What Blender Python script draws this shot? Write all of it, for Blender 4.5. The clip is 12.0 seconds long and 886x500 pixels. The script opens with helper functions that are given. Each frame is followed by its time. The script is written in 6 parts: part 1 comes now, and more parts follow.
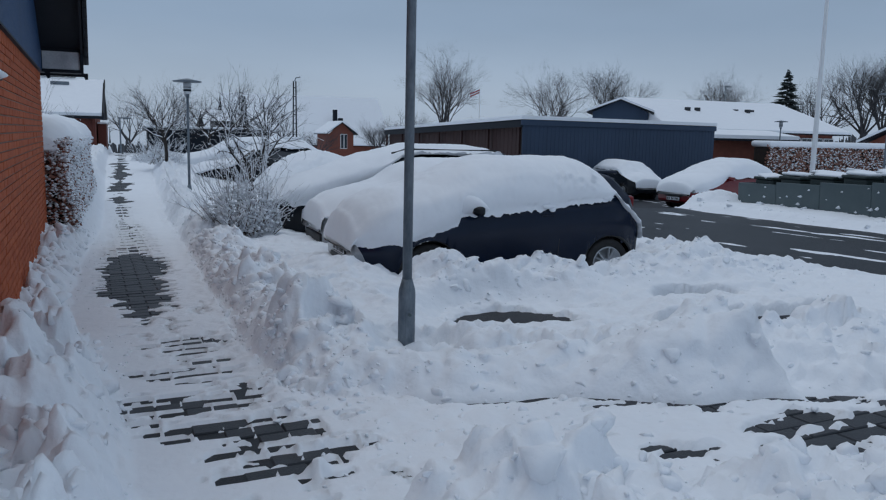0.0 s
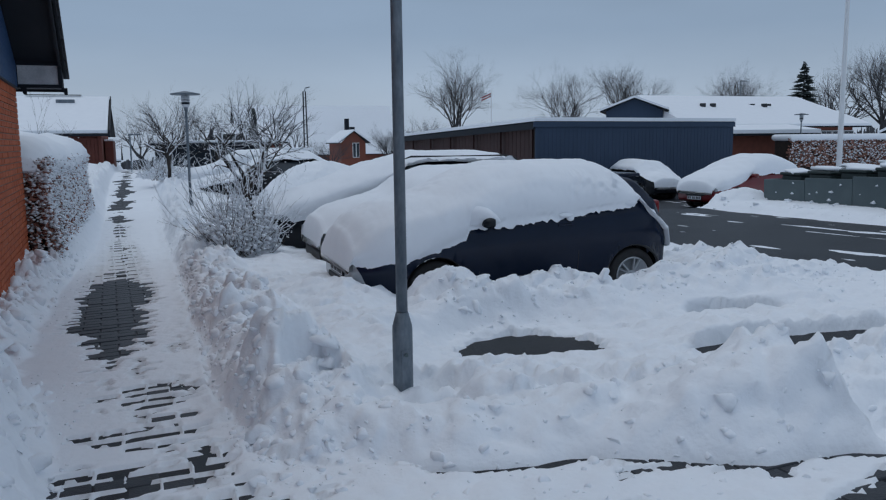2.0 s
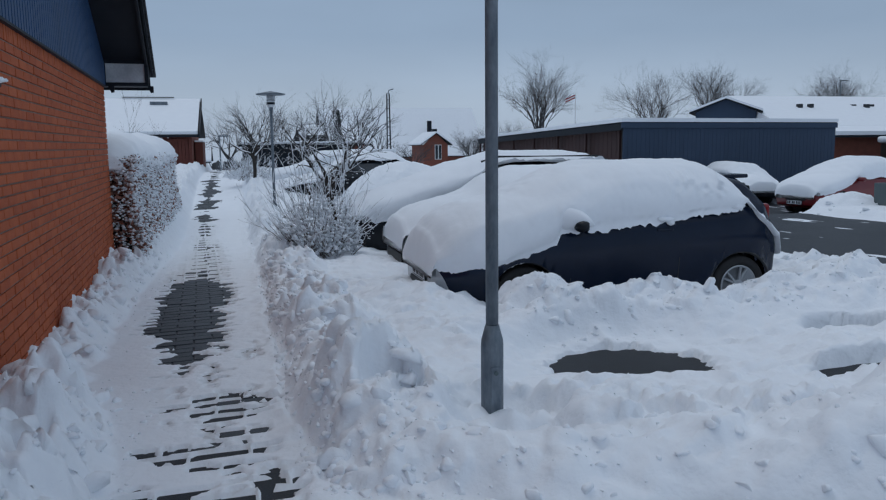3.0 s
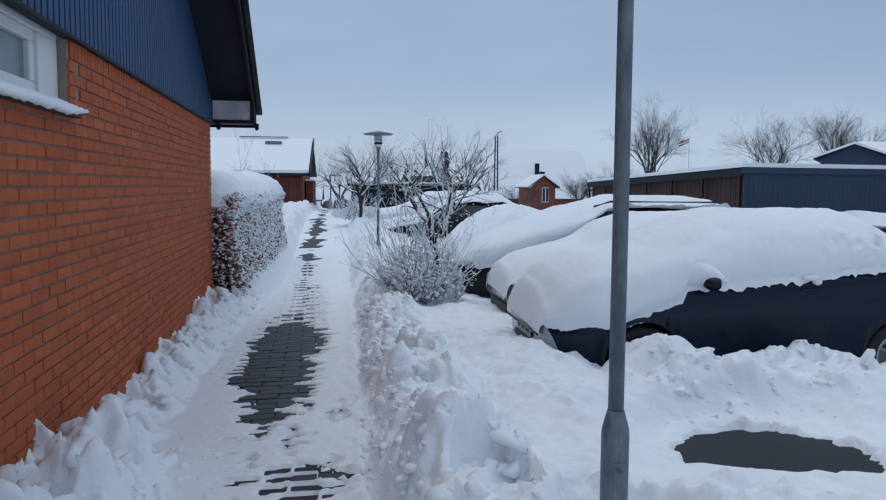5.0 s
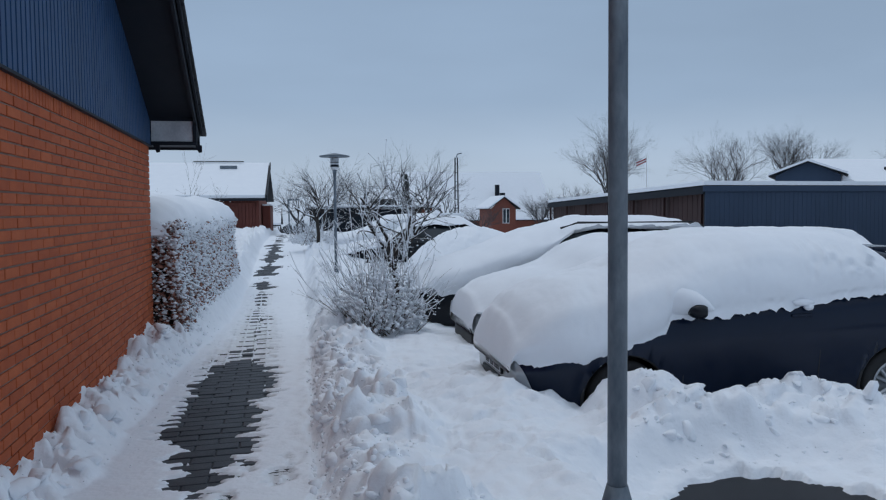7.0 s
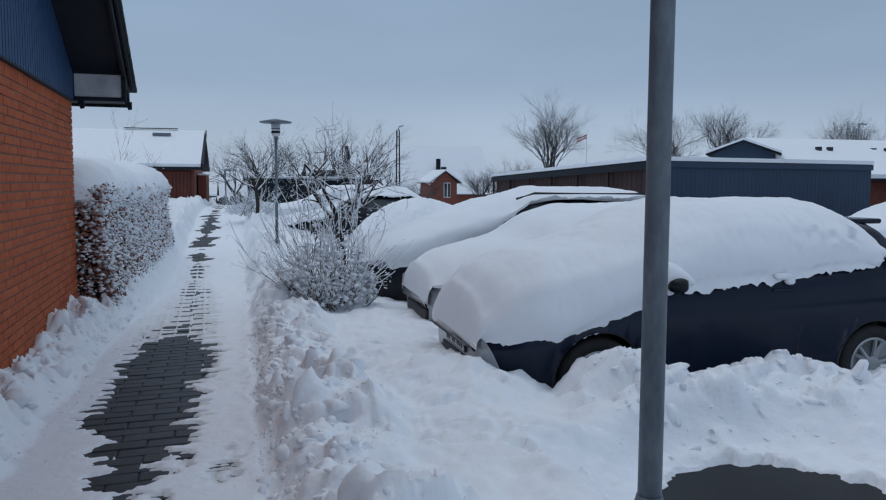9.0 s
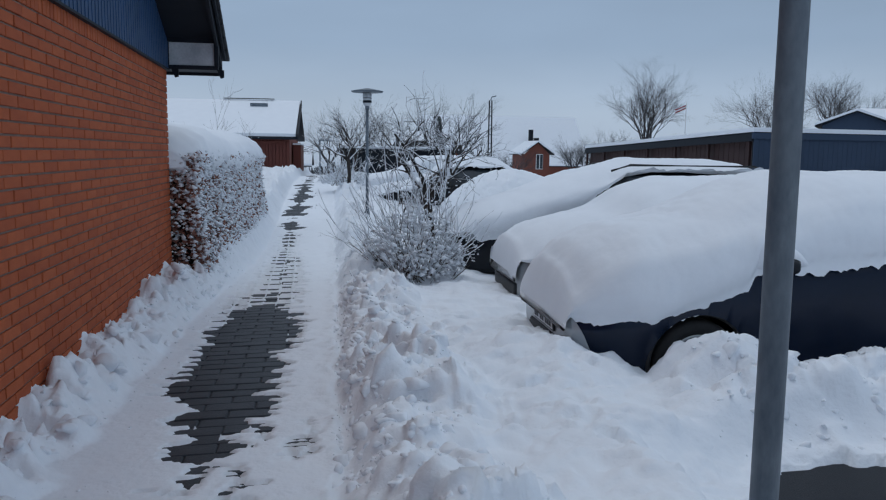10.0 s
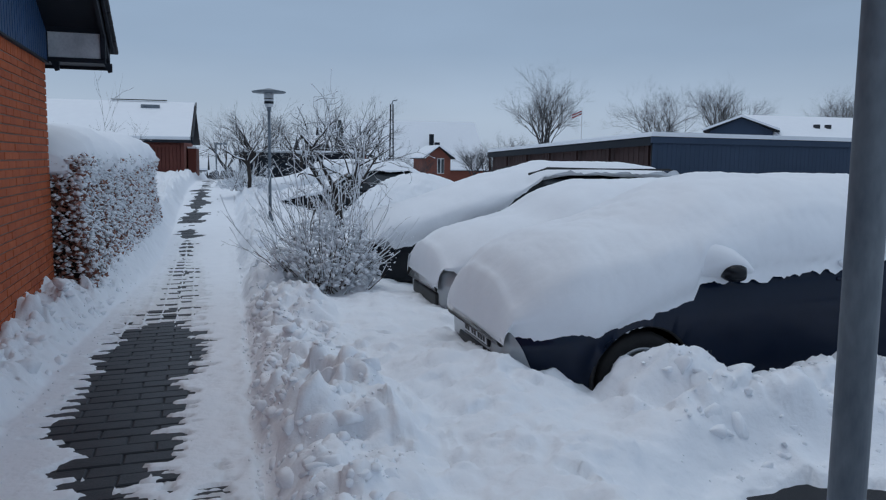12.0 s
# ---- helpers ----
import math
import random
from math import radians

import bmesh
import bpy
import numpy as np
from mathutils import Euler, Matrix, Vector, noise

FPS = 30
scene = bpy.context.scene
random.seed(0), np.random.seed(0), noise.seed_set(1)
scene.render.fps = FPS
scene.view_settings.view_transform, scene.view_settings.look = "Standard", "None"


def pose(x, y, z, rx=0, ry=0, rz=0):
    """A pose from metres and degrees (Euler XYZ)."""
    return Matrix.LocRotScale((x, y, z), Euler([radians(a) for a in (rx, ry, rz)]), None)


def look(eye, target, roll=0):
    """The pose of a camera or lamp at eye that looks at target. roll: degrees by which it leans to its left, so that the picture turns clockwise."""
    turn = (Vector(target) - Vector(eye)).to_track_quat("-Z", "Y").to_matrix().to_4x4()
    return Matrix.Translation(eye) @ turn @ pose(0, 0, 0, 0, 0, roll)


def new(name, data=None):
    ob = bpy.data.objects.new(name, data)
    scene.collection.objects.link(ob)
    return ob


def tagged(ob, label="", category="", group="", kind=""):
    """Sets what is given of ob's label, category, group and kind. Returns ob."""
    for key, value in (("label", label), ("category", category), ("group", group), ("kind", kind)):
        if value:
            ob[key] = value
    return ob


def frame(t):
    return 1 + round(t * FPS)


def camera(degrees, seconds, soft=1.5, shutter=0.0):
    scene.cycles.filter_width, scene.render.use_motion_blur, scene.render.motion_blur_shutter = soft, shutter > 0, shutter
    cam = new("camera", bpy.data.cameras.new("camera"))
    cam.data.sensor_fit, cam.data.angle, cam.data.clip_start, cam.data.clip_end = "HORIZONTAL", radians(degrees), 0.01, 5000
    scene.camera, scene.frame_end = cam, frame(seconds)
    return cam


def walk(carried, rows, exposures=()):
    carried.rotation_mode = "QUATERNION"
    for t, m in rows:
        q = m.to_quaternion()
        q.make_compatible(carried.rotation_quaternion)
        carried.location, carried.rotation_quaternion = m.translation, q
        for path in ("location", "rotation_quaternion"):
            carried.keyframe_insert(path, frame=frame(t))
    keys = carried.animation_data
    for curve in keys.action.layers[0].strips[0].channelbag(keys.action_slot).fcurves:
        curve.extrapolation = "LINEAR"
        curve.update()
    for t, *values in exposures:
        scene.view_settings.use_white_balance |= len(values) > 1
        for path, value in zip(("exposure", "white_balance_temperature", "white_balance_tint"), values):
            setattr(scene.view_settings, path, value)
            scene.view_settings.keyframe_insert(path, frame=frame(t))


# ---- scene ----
cam = camera(58.0, 12.0, soft=1.2)
PATH = [
    (0, (0.585, -12.136, 1.613), (1.383, -10.324, 1.331), 1.3),
    (0.5, (0.628, -12.005, 1.595), (1.482, -10.218, 1.317), 1.7),
    (1, (0.685, -11.815, 1.615), (1.495, -10.006, 1.342), 1.2),
    (1.5, (0.799, -11.64, 1.612), (1.594, -9.827, 1.334), 0.1),
    (2, (1.002, -11.418, 1.615), (1.762, -9.588, 1.346), -0.7),
    (2.5, (1.09, -11.213, 1.597), (1.801, -9.363, 1.327), -0.6),
    (3, (1.104, -10.97, 1.57), (1.676, -9.071, 1.309), -0.6),
    (3.5, (1.144, -10.767, 1.583), (1.678, -8.855, 1.342), -0.9),
    (5.3, (1.253, -10.241, 1.575), (1.559, -8.269, 1.438), 0.5),
    (5.5, (1.235, -10.172, 1.579), (1.555, -8.201, 1.456), 0.4),
    (6, (1.226, -10.046, 1.575), (1.583, -8.08, 1.469), 0.0),
    (6.5, (1.311, -9.872, 1.576), (1.684, -7.91, 1.465), -0.4),
    (7, (1.371, -9.715, 1.582), (1.787, -7.761, 1.48), -0.5),
    (7.2, (1.355, -9.703, 1.587), (1.807, -7.758, 1.477), -0.5),
    (8.8, (1.298, -9.24, 1.522), (1.908, -7.34, 1.381), 0.1),
    (9, (1.341, -9.155, 1.504), (1.903, -7.243, 1.338), 0.3),
    (9.5, (1.408, -9.019, 1.506), (1.843, -7.078, 1.297), 0.4),
    (10, (1.415, -8.939, 1.494), (1.756, -6.983, 1.255), 0.7),
    (10.5, (1.38, -8.81, 1.494), (1.746, -6.859, 1.249), 1.0),
    (11, (1.321, -8.67, 1.504), (1.727, -6.726, 1.262), 1.0),
    (11.5, (1.319, -8.57, 1.483), (1.804, -6.644, 1.252), 0.6),
    (12, (1.359, -8.433, 1.472), (1.94, -6.533, 1.247), 0.7),
]
walk(cam, [(t, look(eye, target, roll)) for t, eye, target, roll in PATH],
     exposures=[(0, -0.24), (2.5, -0.20), (3.7, -0.07), (5.3, 0.14), (6.0, 0.12), (7.0, 0.0), (9.0, -0.08), (12.0, -0.10)])

# ---- world and light ----
world = bpy.data.worlds.new("overcast_sky")
scene.world = world
world.use_nodes = True
wn, wl = world.node_tree.nodes, world.node_tree.links
wn.clear()
w_out = wn.new("ShaderNodeOutputWorld")
w_bg = wn.new("ShaderNodeBackground")
w_sky = wn.new("ShaderNodeTexSky")
w_sky.sky_type = 'NISHITA'
w_sky.sun_disc = False
w_sky.sun_elevation = radians(60)
w_sky.sun_rotation = radians(-17)
w_bg2 = wn.new("ShaderNodeBackground")
w_add = wn.new("ShaderNodeAddShader")
w_tc = wn.new("ShaderNodeTexCoord")
w_sep = wn.new("ShaderNodeSeparateXYZ")
w_ramp = wn.new("ShaderNodeValToRGB")
el = w_ramp.color_ramp.elements
el[0].position, el[0].color = 0.0, (0.420, 0.520, 0.662, 1)
el[1].position, el[1].color = 1.0, (0.64, 0.74, 0.875, 1)
for p, c in ((0.05, (0.430, 0.537, 0.682)), (0.13, (0.320, 0.432, 0.590)), (0.28, (0.280, 0.387, 0.538)), (0.5, (0.43, 0.53, 0.675))):
    e = el.new(p)
    e.color = (*c, 1)
w_noise = wn.new("ShaderNodeTexNoise")
w_noise.inputs["Scale"].default_value = 2.2
w_noise.inputs["Detail"].default_value = 4
w_map = wn.new("ShaderNodeMapping")
w_map.inputs["Scale"].default_value = (1, 1, 3.5)
w_mr = wn.new("ShaderNodeMapRange")
w_mr.inputs["From Min"].default_value, w_mr.inputs["From Max"].default_value = 0.3, 0.7
w_mr.inputs["To Min"].default_value, w_mr.inputs["To Max"].default_value = 0.93, 1.07
w_mul = wn.new("ShaderNodeVectorMath")
w_mul.operation = 'SCALE'
wl.new(w_tc.outputs["Generated"], w_sep.inputs[0])
wl.new(w_sep.outputs["Z"], w_ramp.inputs[0])
wl.new(w_tc.outputs["Generated"], w_map.inputs[0])
wl.new(w_map.outputs[0], w_noise.inputs["Vector"])
wl.new(w_noise.outputs[0], w_mr.inputs[0])
wl.new(w_ramp.outputs[0], w_mul.inputs[0])
wl.new(w_mr.outputs[0], w_mul.inputs["Scale"])
wl.new(w_mul.outputs[0], w_bg2.inputs[0])
w_bg2.inputs[1].default_value = 0.93
wl.new(w_sky.outputs[0], w_bg.inputs[0])
w_bg.inputs[1].default_value = 0.004
wl.new(w_bg.outputs[0], w_add.inputs[0])
wl.new(w_bg2.outputs[0], w_add.inputs[1])
wl.new(w_add.outputs[0], w_out.inputs[0])

sun = new("sun", bpy.data.lights.new("sun", 'SUN'))
sun.data.energy = 0.35
sun.data.angle = radians(25)
sun.data.color = (1.0, 0.96, 0.92)
sun.matrix_world = look((0, 0, 20), (1.5, -5, 10), 0)


# ---- materials ----
def mat(name, c1, c2=None, rough=0.8, scale=8.0, bump=0.0, bscale=60.0, metal=0.0, spec=0.5, fine=0.5, island=0.0, rnd=0.0, stretch=(1, 1, 1), coat=0.0):
    """A node material: two colours mixed by noise at two scales, bump, roughness variation."""
    m = bpy.data.materials.new(name)
    m.use_nodes = True
    n, l = m.node_tree.nodes, m.node_tree.links
    b = n["Principled BSDF"]
    b.inputs["Roughness"].default_value = rough
    b.inputs["Metallic"].default_value = metal
    b.inputs["Specular IOR Level"].default_value = spec
    b.inputs["Coat Weight"].default_value = coat
    c2 = c2 or tuple(x * 0.8 for x in c1)
    tc = n.new("ShaderNodeTexCoord")
    mp = n.new("ShaderNodeMapping")
    mp.inputs["Scale"].default_value = stretch
    l.new(tc.outputs["Object"], mp.inputs[0])
    n1 = n.new("ShaderNodeTexNoise")
    n1.inputs["Scale"].default_value = scale
    n1.inputs["Detail"].default_value = 6
    n2 = n.new("ShaderNodeTexNoise")
    n2.inputs["Scale"].default_value = bscale
    n2.inputs["Detail"].default_value = 4
    l.new(mp.outputs[0], n1.inputs["Vector"])
    l.new(mp.outputs[0], n2.inputs["Vector"])
    mix = n.new("ShaderNodeMix")
    mix.data_type = 'FLOAT'
    mix.inputs[0].default_value = fine * 0.6
    l.new(n1.outputs[0], mix.inputs[2])
    l.new(n2.outputs[0], mix.inputs[3])
    mr = n.new("ShaderNodeMapRange")
    mr.inputs["From Min"].default_value, mr.inputs["From Max"].default_value = 0.32, 0.68
    l.new(mix.outputs[0], mr.inputs[0])
    fac = mr.outputs[0]
    if rnd:
        oi = n.new("ShaderNodeObjectInfo")
        ge = n.new("ShaderNodeNewGeometry")
        ad = n.new("ShaderNodeMath")
        ad.operation = 'ADD'
        l.new(oi.outputs["Random"], ad.inputs[0])
        l.new(ge.outputs["Random Per Island"], ad.inputs[1])
        fr = n.new("ShaderNodeMath")
        fr.operation = 'FRACT'
        l.new(ad.outputs[0], fr.inputs[0])
        mx = n.new("ShaderNodeMix")
        mx.data_type = 'FLOAT'
        mx.inputs[0].default_value = rnd
        l.new(fac, mx.inputs[2])
        l.new(fr.outputs[0], mx.inputs[3])
        fac = mx.outputs[0]
    cm = n.new("ShaderNodeMix")
    cm.data_type = 'RGBA'
    cm.inputs[6].default_value = (*c1, 1)
    cm.inputs[7].default_value = (*c2, 1)
    l.new(fac, cm.inputs[0])
    l.new(cm.outputs[2], b.inputs["Base Color"])
    if bump:
        bp = n.new("ShaderNodeBump")
        bp.inputs["Strength"].default_value = min(1.0, bump)
        bp.inputs["Distance"].default_value = 0.01 * max(1.0, bump)
        l.new(mix.outputs[0], bp.inputs["Height"])
        l.new(bp.outputs[0], b.inputs["Normal"])
    return m


def snow_mat(name, bump=0.6, bscale=55.0):
    m = mat(name, (0.86, 0.89, 0.93), (0.82, 0.85, 0.895), 0.65, 3.0, bump, bscale, spec=0.25)
    b = m.node_tree.nodes["Principled BSDF"]
    b.inputs["Subsurface Weight"].default_value = 0.0
    return m


SNOW = snow_mat("snow", 2.2, 26)
SNOW_SOFT = snow_mat("snow_smooth", 0.45, 26)
BRICK = mat("red_brick", (0.50, 0.125, 0.045), (0.33, 0.070, 0.027), 0.85, 9, 0.5, 120, rnd=0.45, spec=0.3)
MORTAR = mat("mortar", (0.33, 0.27, 0.23), (0.24, 0.18, 0.15), 0.95, 14, 0.6, 150, spec=0.2)
BLUE_BOARD = mat("blue_painted_board", (0.010, 0.060, 0.165), (0.007, 0.042, 0.115), 0.6, 4, 0.15, 40, rnd=0.2, stretch=(1, 1, 0.15))
DARK_TRIM = mat("black_blue_trim", (0.006, 0.010, 0.017), (0.010, 0.014, 0.022), 0.65, 6, 0.15, 60, spec=0.25)
ROOF_DARK = mat("dark_fibre_cement", (0.03, 0.035, 0.042), (0.02, 0.022, 0.028), 0.8, 5, 0.3, 70)
WHITE_PAINT = mat("white_paint", (0.74, 0.75, 0.76), (0.64, 0.66, 0.68), 0.45, 3, 0.08, 60)
FROST_PANEL = mat("frosted_white_board", (0.66, 0.69, 0.72), (0.40, 0.43, 0.47), 0.7, 5, 0.1, 40)
GLASS_DARK = mat("window_glass", (0.02, 0.028, 0.035), (0.035, 0.045, 0.055), 0.06, 2, 0, 20, spec=0.7)
FROST_GLASS = mat("frosted_window_glass", (0.20, 0.27, 0.29), (0.13, 0.18, 0.20), 0.3, 3, 0.1, 60)
PAVER = mat("wet_concrete_paver", (0.036, 0.041, 0.050), (0.016, 0.019, 0.025), 0.5, 6, 0.8, 110, rnd=0.45, spec=0.28)
ASPHALT = mat("wet_asphalt", (0.010, 0.012, 0.016), (0.026, 0.029, 0.035), 0.5, 1.1, 0.5, 120, spec=0.16, fine=0.7)
GALV = mat("galvanised_steel", (0.20, 0.235, 0.265), (0.085, 0.11, 0.14), 0.55, 16, 0.2, 70, metal=0.35, stretch=(1, 1, 0.4))
PAINT_NAVY = mat("dark_navy_car_paint", (0.005, 0.011, 0.027), (0.007, 0.014, 0.033), 0.16, 3, 0, 30, spec=0.26)
PAINT_SILVER = mat("silver_car_paint", (0.42, 0.44, 0.46), (0.36, 0.38, 0.40), 0.35, 4, 0, 40, metal=0.4, coat=0.3)
PAINT_RED = mat("red_car_paint", (0.16, 0.006, 0.010), (0.13, 0.005, 0.008), 0.3, 4, 0, 40, coat=0.2)
PAINT_BLACK = mat("black_car_paint", (0.008, 0.010, 0.014), (0.012, 0.015, 0.02), 0.25, 4, 0, 40, spec=0.22)
RUBBER = mat("tyre_rubber", (0.012, 0.012, 0.013), (0.022, 0.022, 0.023), 0.8, 12, 0.3, 80)
ALLOY = mat("alloy_rim", (0.42, 0.44, 0.46), (0.34, 0.36, 0.38), 0.35, 12, 0, 50, metal=0.7)
BLACK_PLASTIC = mat("black_plastic", (0.014, 0.015, 0.017), (0.02, 0.021, 0.023), 0.55, 10, 0.1, 90)
LAMP_GLASS = mat("headlight_lens", (0.35, 0.37, 0.39), (0.22, 0.24, 0.26), 0.12, 8, 0, 30, spec=0.7)
TAIL_RED = mat("red_tail_light_lens", (0.20, 0.006, 0.008), (0.12, 0.004, 0.006), 0.15, 8, 0, 30)
PLATE_WHITE = mat("plate_white", (0.62, 0.65, 0.68), (0.55, 0.58, 0.61), 0.5, 10, 0, 40)
PLATE_INK = mat("plate_dark", (0.02, 0.02, 0.025), None, 0.6, 10, 0, 40)
BARK = mat("dark_bark", (0.040, 0.032, 0.028), (0.024, 0.019, 0.017), 0.9, 12, 0.6, 60)
# bark for far trees, paler and bluer: the haze of distance is in the colour
BARK_HAZED = mat("hazed_bark", (0.060, 0.060, 0.066), (0.038, 0.037, 0.040), 0.95, 2, 0, 20)
BARK_PALE = mat("shrub_twigs", (0.085, 0.055, 0.038), (0.045, 0.030, 0.022), 0.9, 12, 0.3, 60)
LEAF_BROWN = mat("dry_beech_leaf", (0.36, 0.17, 0.12), (0.18, 0.080, 0.058), 0.7, 5, 0, 50, rnd=0.7)
# near-black brown: the shade between the leaves is put into this colour
HEDGE_SHADE = mat("hedge_inner_shade", (0.035, 0.022, 0.017), (0.018, 0.013, 0.011), 0.95, 9, 0.5, 40)
NEEDLE = mat("conifer_needles", (0.050, 0.066, 0.064), (0.028, 0.040, 0.040), 0.9, 4, 0, 30)
NAVY_WALL = mat("navy_board_wall", (0.034, 0.060, 0.108), (0.027, 0.049, 0.088), 0.8, 2.5, 0.15, 30, stretch=(1, 1, 0.2), rnd=0.2)
RED_BROWN = mat("red_brown_board_wall", (0.052, 0.022, 0.020), (0.034, 0.015, 0.014), 0.75, 3, 0.2, 30, rnd=0.3)
SHED_RED = mat("red_shed_board", (0.16, 0.042, 0.028), (0.11, 0.028, 0.02), 0.75, 4, 0.2, 40, rnd=0.35)
FAR_BRICK = mat("far_red_brick", (0.23, 0.075, 0.05), (0.17, 0.055, 0.038), 0.9, 4, 0.2, 30)
STEEL_GREY = mat("grey_green_steel", (0.075, 0.105, 0.112), (0.055, 0.08, 0.088), 0.5, 2.5, 0.1, 40)
BIN_GREEN = mat("dark_bin_lid", (0.018, 0.035, 0.033), (0.012, 0.022, 0.022), 0.5, 5, 0, 40)
FAR_WOOD = mat("far_woodland", (0.10, 0.105, 0.115), (0.07, 0.072, 0.08), 0.95, 0.6, 0, 8)
FLAG_RED = mat("flag_red", (0.30, 0.02, 0.03), None, 0.8, 5, 0, 30)


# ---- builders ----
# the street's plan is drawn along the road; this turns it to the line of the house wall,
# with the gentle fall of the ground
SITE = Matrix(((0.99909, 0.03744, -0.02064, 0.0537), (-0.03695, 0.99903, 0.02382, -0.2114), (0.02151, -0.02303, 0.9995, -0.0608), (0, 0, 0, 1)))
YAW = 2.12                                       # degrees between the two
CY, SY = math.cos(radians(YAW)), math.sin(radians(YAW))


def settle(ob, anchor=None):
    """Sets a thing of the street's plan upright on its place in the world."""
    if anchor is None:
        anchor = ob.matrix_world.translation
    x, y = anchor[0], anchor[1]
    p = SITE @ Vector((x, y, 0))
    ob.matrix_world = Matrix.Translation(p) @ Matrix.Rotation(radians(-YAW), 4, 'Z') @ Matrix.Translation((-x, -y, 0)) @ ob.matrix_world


def link(name, bm, material, parent=None, label="", smooth=False):
    me = bpy.data.meshes.new(name)
    bm.to_mesh(me)
    bm.free()
    me.materials.append(material)
    if smooth:
        me.polygons.foreach_set("use_smooth", [True] * len(me.polygons))
    ob = new(name, me)
    if parent is not None:
        ob.parent = parent
    if label:
        ob["label"] = label
    return ob


part = link


def arr_mesh(name, verts, faces, material, parent=None, smooth=False, label=""):
    me = bpy.data.meshes.new(name)
    me.from_pydata([tuple(v) for v in verts], [], faces)
    me.materials.append(material)
    if smooth:
        me.polygons.foreach_set("use_smooth", [True] * len(me.polygons))
    ob = new(name, me)
    if parent is not None:
        ob.parent = parent
    if label:
        ob["label"] = label
    return ob


def thing(name, label, category, group="", kind="", at=None):
    e = new(name)
    e.empty_display_size = 0.1
    if at is not None:
        e.matrix_world = at
    return tagged(e, label, category, group, kind)


def box(bm, x0, x1, y0, y1, z0, z1, bevel=0.0, m=None):
    """Adds a box, bevelled if asked, to bm."""
    g = bmesh.ops.create_cube(bm, size=1.0)
    vs = g["verts"]
    bmesh.ops.scale(bm, vec=(x1 - x0, y1 - y0, z1 - z0), verts=vs)
    bmesh.ops.translate(bm, vec=((x0 + x1) / 2, (y0 + y1) / 2, (z0 + z1) / 2), verts=vs)
    if bevel:
        es = list({e for v in vs for e in v.link_edges})
        r = bmesh.ops.bevel(bm, geom=es, offset=bevel, segments=2, affect='EDGES', profile=0.5)
        vs = list({v for f in r["faces"] for v in f.verts} | {v for v in vs if v.is_valid})
    if m is not None:
        bmesh.ops.transform(bm, matrix=m, verts=vs)
    return vs


def bx(x0, x1, y0, y1, z0, z1, bevel=0.0):
    bm = bmesh.new()
    box(bm, x0, x1, y0, y1, z0, z1, bevel)
    return bm


def tube(bm, pts, radii, sides=6, cap=True):
    """A tapered tube along points."""
    rings = []
    pts = [Vector(p) for p in pts]
    for i, p in enumerate(pts):
        d = (pts[min(i + 1, len(pts) - 1)] - pts[max(i - 1, 0)]).normalized()
        a = d.orthogonal().normalized()
        b = d.cross(a)
        r = radii[i] if hasattr(radii, "__len__") else radii
        rings.append([bm.verts.new(p + r * (math.cos(t) * a + math.sin(t) * b)) for t in (2 * math.pi * k / sides for k in range(sides))])
    for r0, r1 in zip(rings, rings[1:]):
        # pick the offset that keeps the ring untwisted
        o = min(range(sides), key=lambda k: (r0[0].co - r1[k].co).length_squared)
        for k in range(sides):
            bm.faces.new((r0[k], r0[(k + 1) % sides], r1[(k + 1 + o) % sides], r1[(k + o) % sides]))
    if cap:
        bm.faces.new(rings[0][::-1])
        bm.faces.new(rings[-1])


def turned(profile, sides=24):
    """A solid of revolution about z from (radius, height) pairs."""
    bm = bmesh.new()
    rings = [[bm.verts.new((r * math.cos(2 * math.pi * k / sides), r * math.sin(2 * math.pi * k / sides), z)) for k in range(sides)] for r, z in profile]
    for a, b in zip(rings, rings[1:]):
        for k in range(sides):
            bm.faces.new((a[k], a[(k + 1) % sides], b[(k + 1) % sides], b[k]))
    bm.faces.new(rings[0][::-1])
    bm.faces.new(rings[-1])
    return bm


# smooth value noise and cell noise on arrays
RNG = np.random.RandomState(7)
LAT = RNG.rand(256, 256)
LAT2 = RNG.rand(256, 256)
LAT3 = RNG.rand(256, 256)


def vnoise(x, y):
    xi, yi = np.floor(x).astype(int), np.floor(y).astype(int)
    fx, fy = x - xi, y - yi
    fx, fy = fx * fx * (3 - 2 * fx), fy * fy * (3 - 2 * fy)
    a, b = LAT[xi % 256, yi % 256], LAT[(xi + 1) % 256, yi % 256]
    c, d = LAT[xi % 256, (yi + 1) % 256], LAT[(xi + 1) % 256, (yi + 1) % 256]
    return (a * (1 - fx) + b * fx) * (1 - fy) + (c * (1 - fx) + d * fx) * fy


def fbm(x, y, octaves=4):
    s, a, t = 0, 1.0, 0
    for o in range(octaves):
        s = s + a * vnoise(x * 2 ** o + 17.3 * o, y * 2 ** o + 9.1 * o)
        t += a
        a *= 0.5
    return s / t


def lumps(x, y, size):
    """Rounded clods of that size: the height 0 to 1 of the highest clod over each place."""
    u, v = x / size, y / size
    ui, vi = np.floor(u).astype(int), np.floor(v).astype(int)
    best = np.zeros_like(u)
    for di in (-1, 0, 1):
        for dj in (-1, 0, 1):
            i, j = ui + di, vi + dj
            px, py = i + LAT2[i % 256, j % 256], j + LAT3[i % 256, j % 256]
            r = 0.45 + 0.5 * LAT[i % 256, j % 256]
            d2 = ((u - px) ** 2 + (v - py) ** 2) / (r * r)
            best = np.maximum(best, np.sqrt(np.clip(1 - d2, 0, 1)) * (0.35 + 0.65 * LAT3[j % 256, i % 256]) * r)
    return best


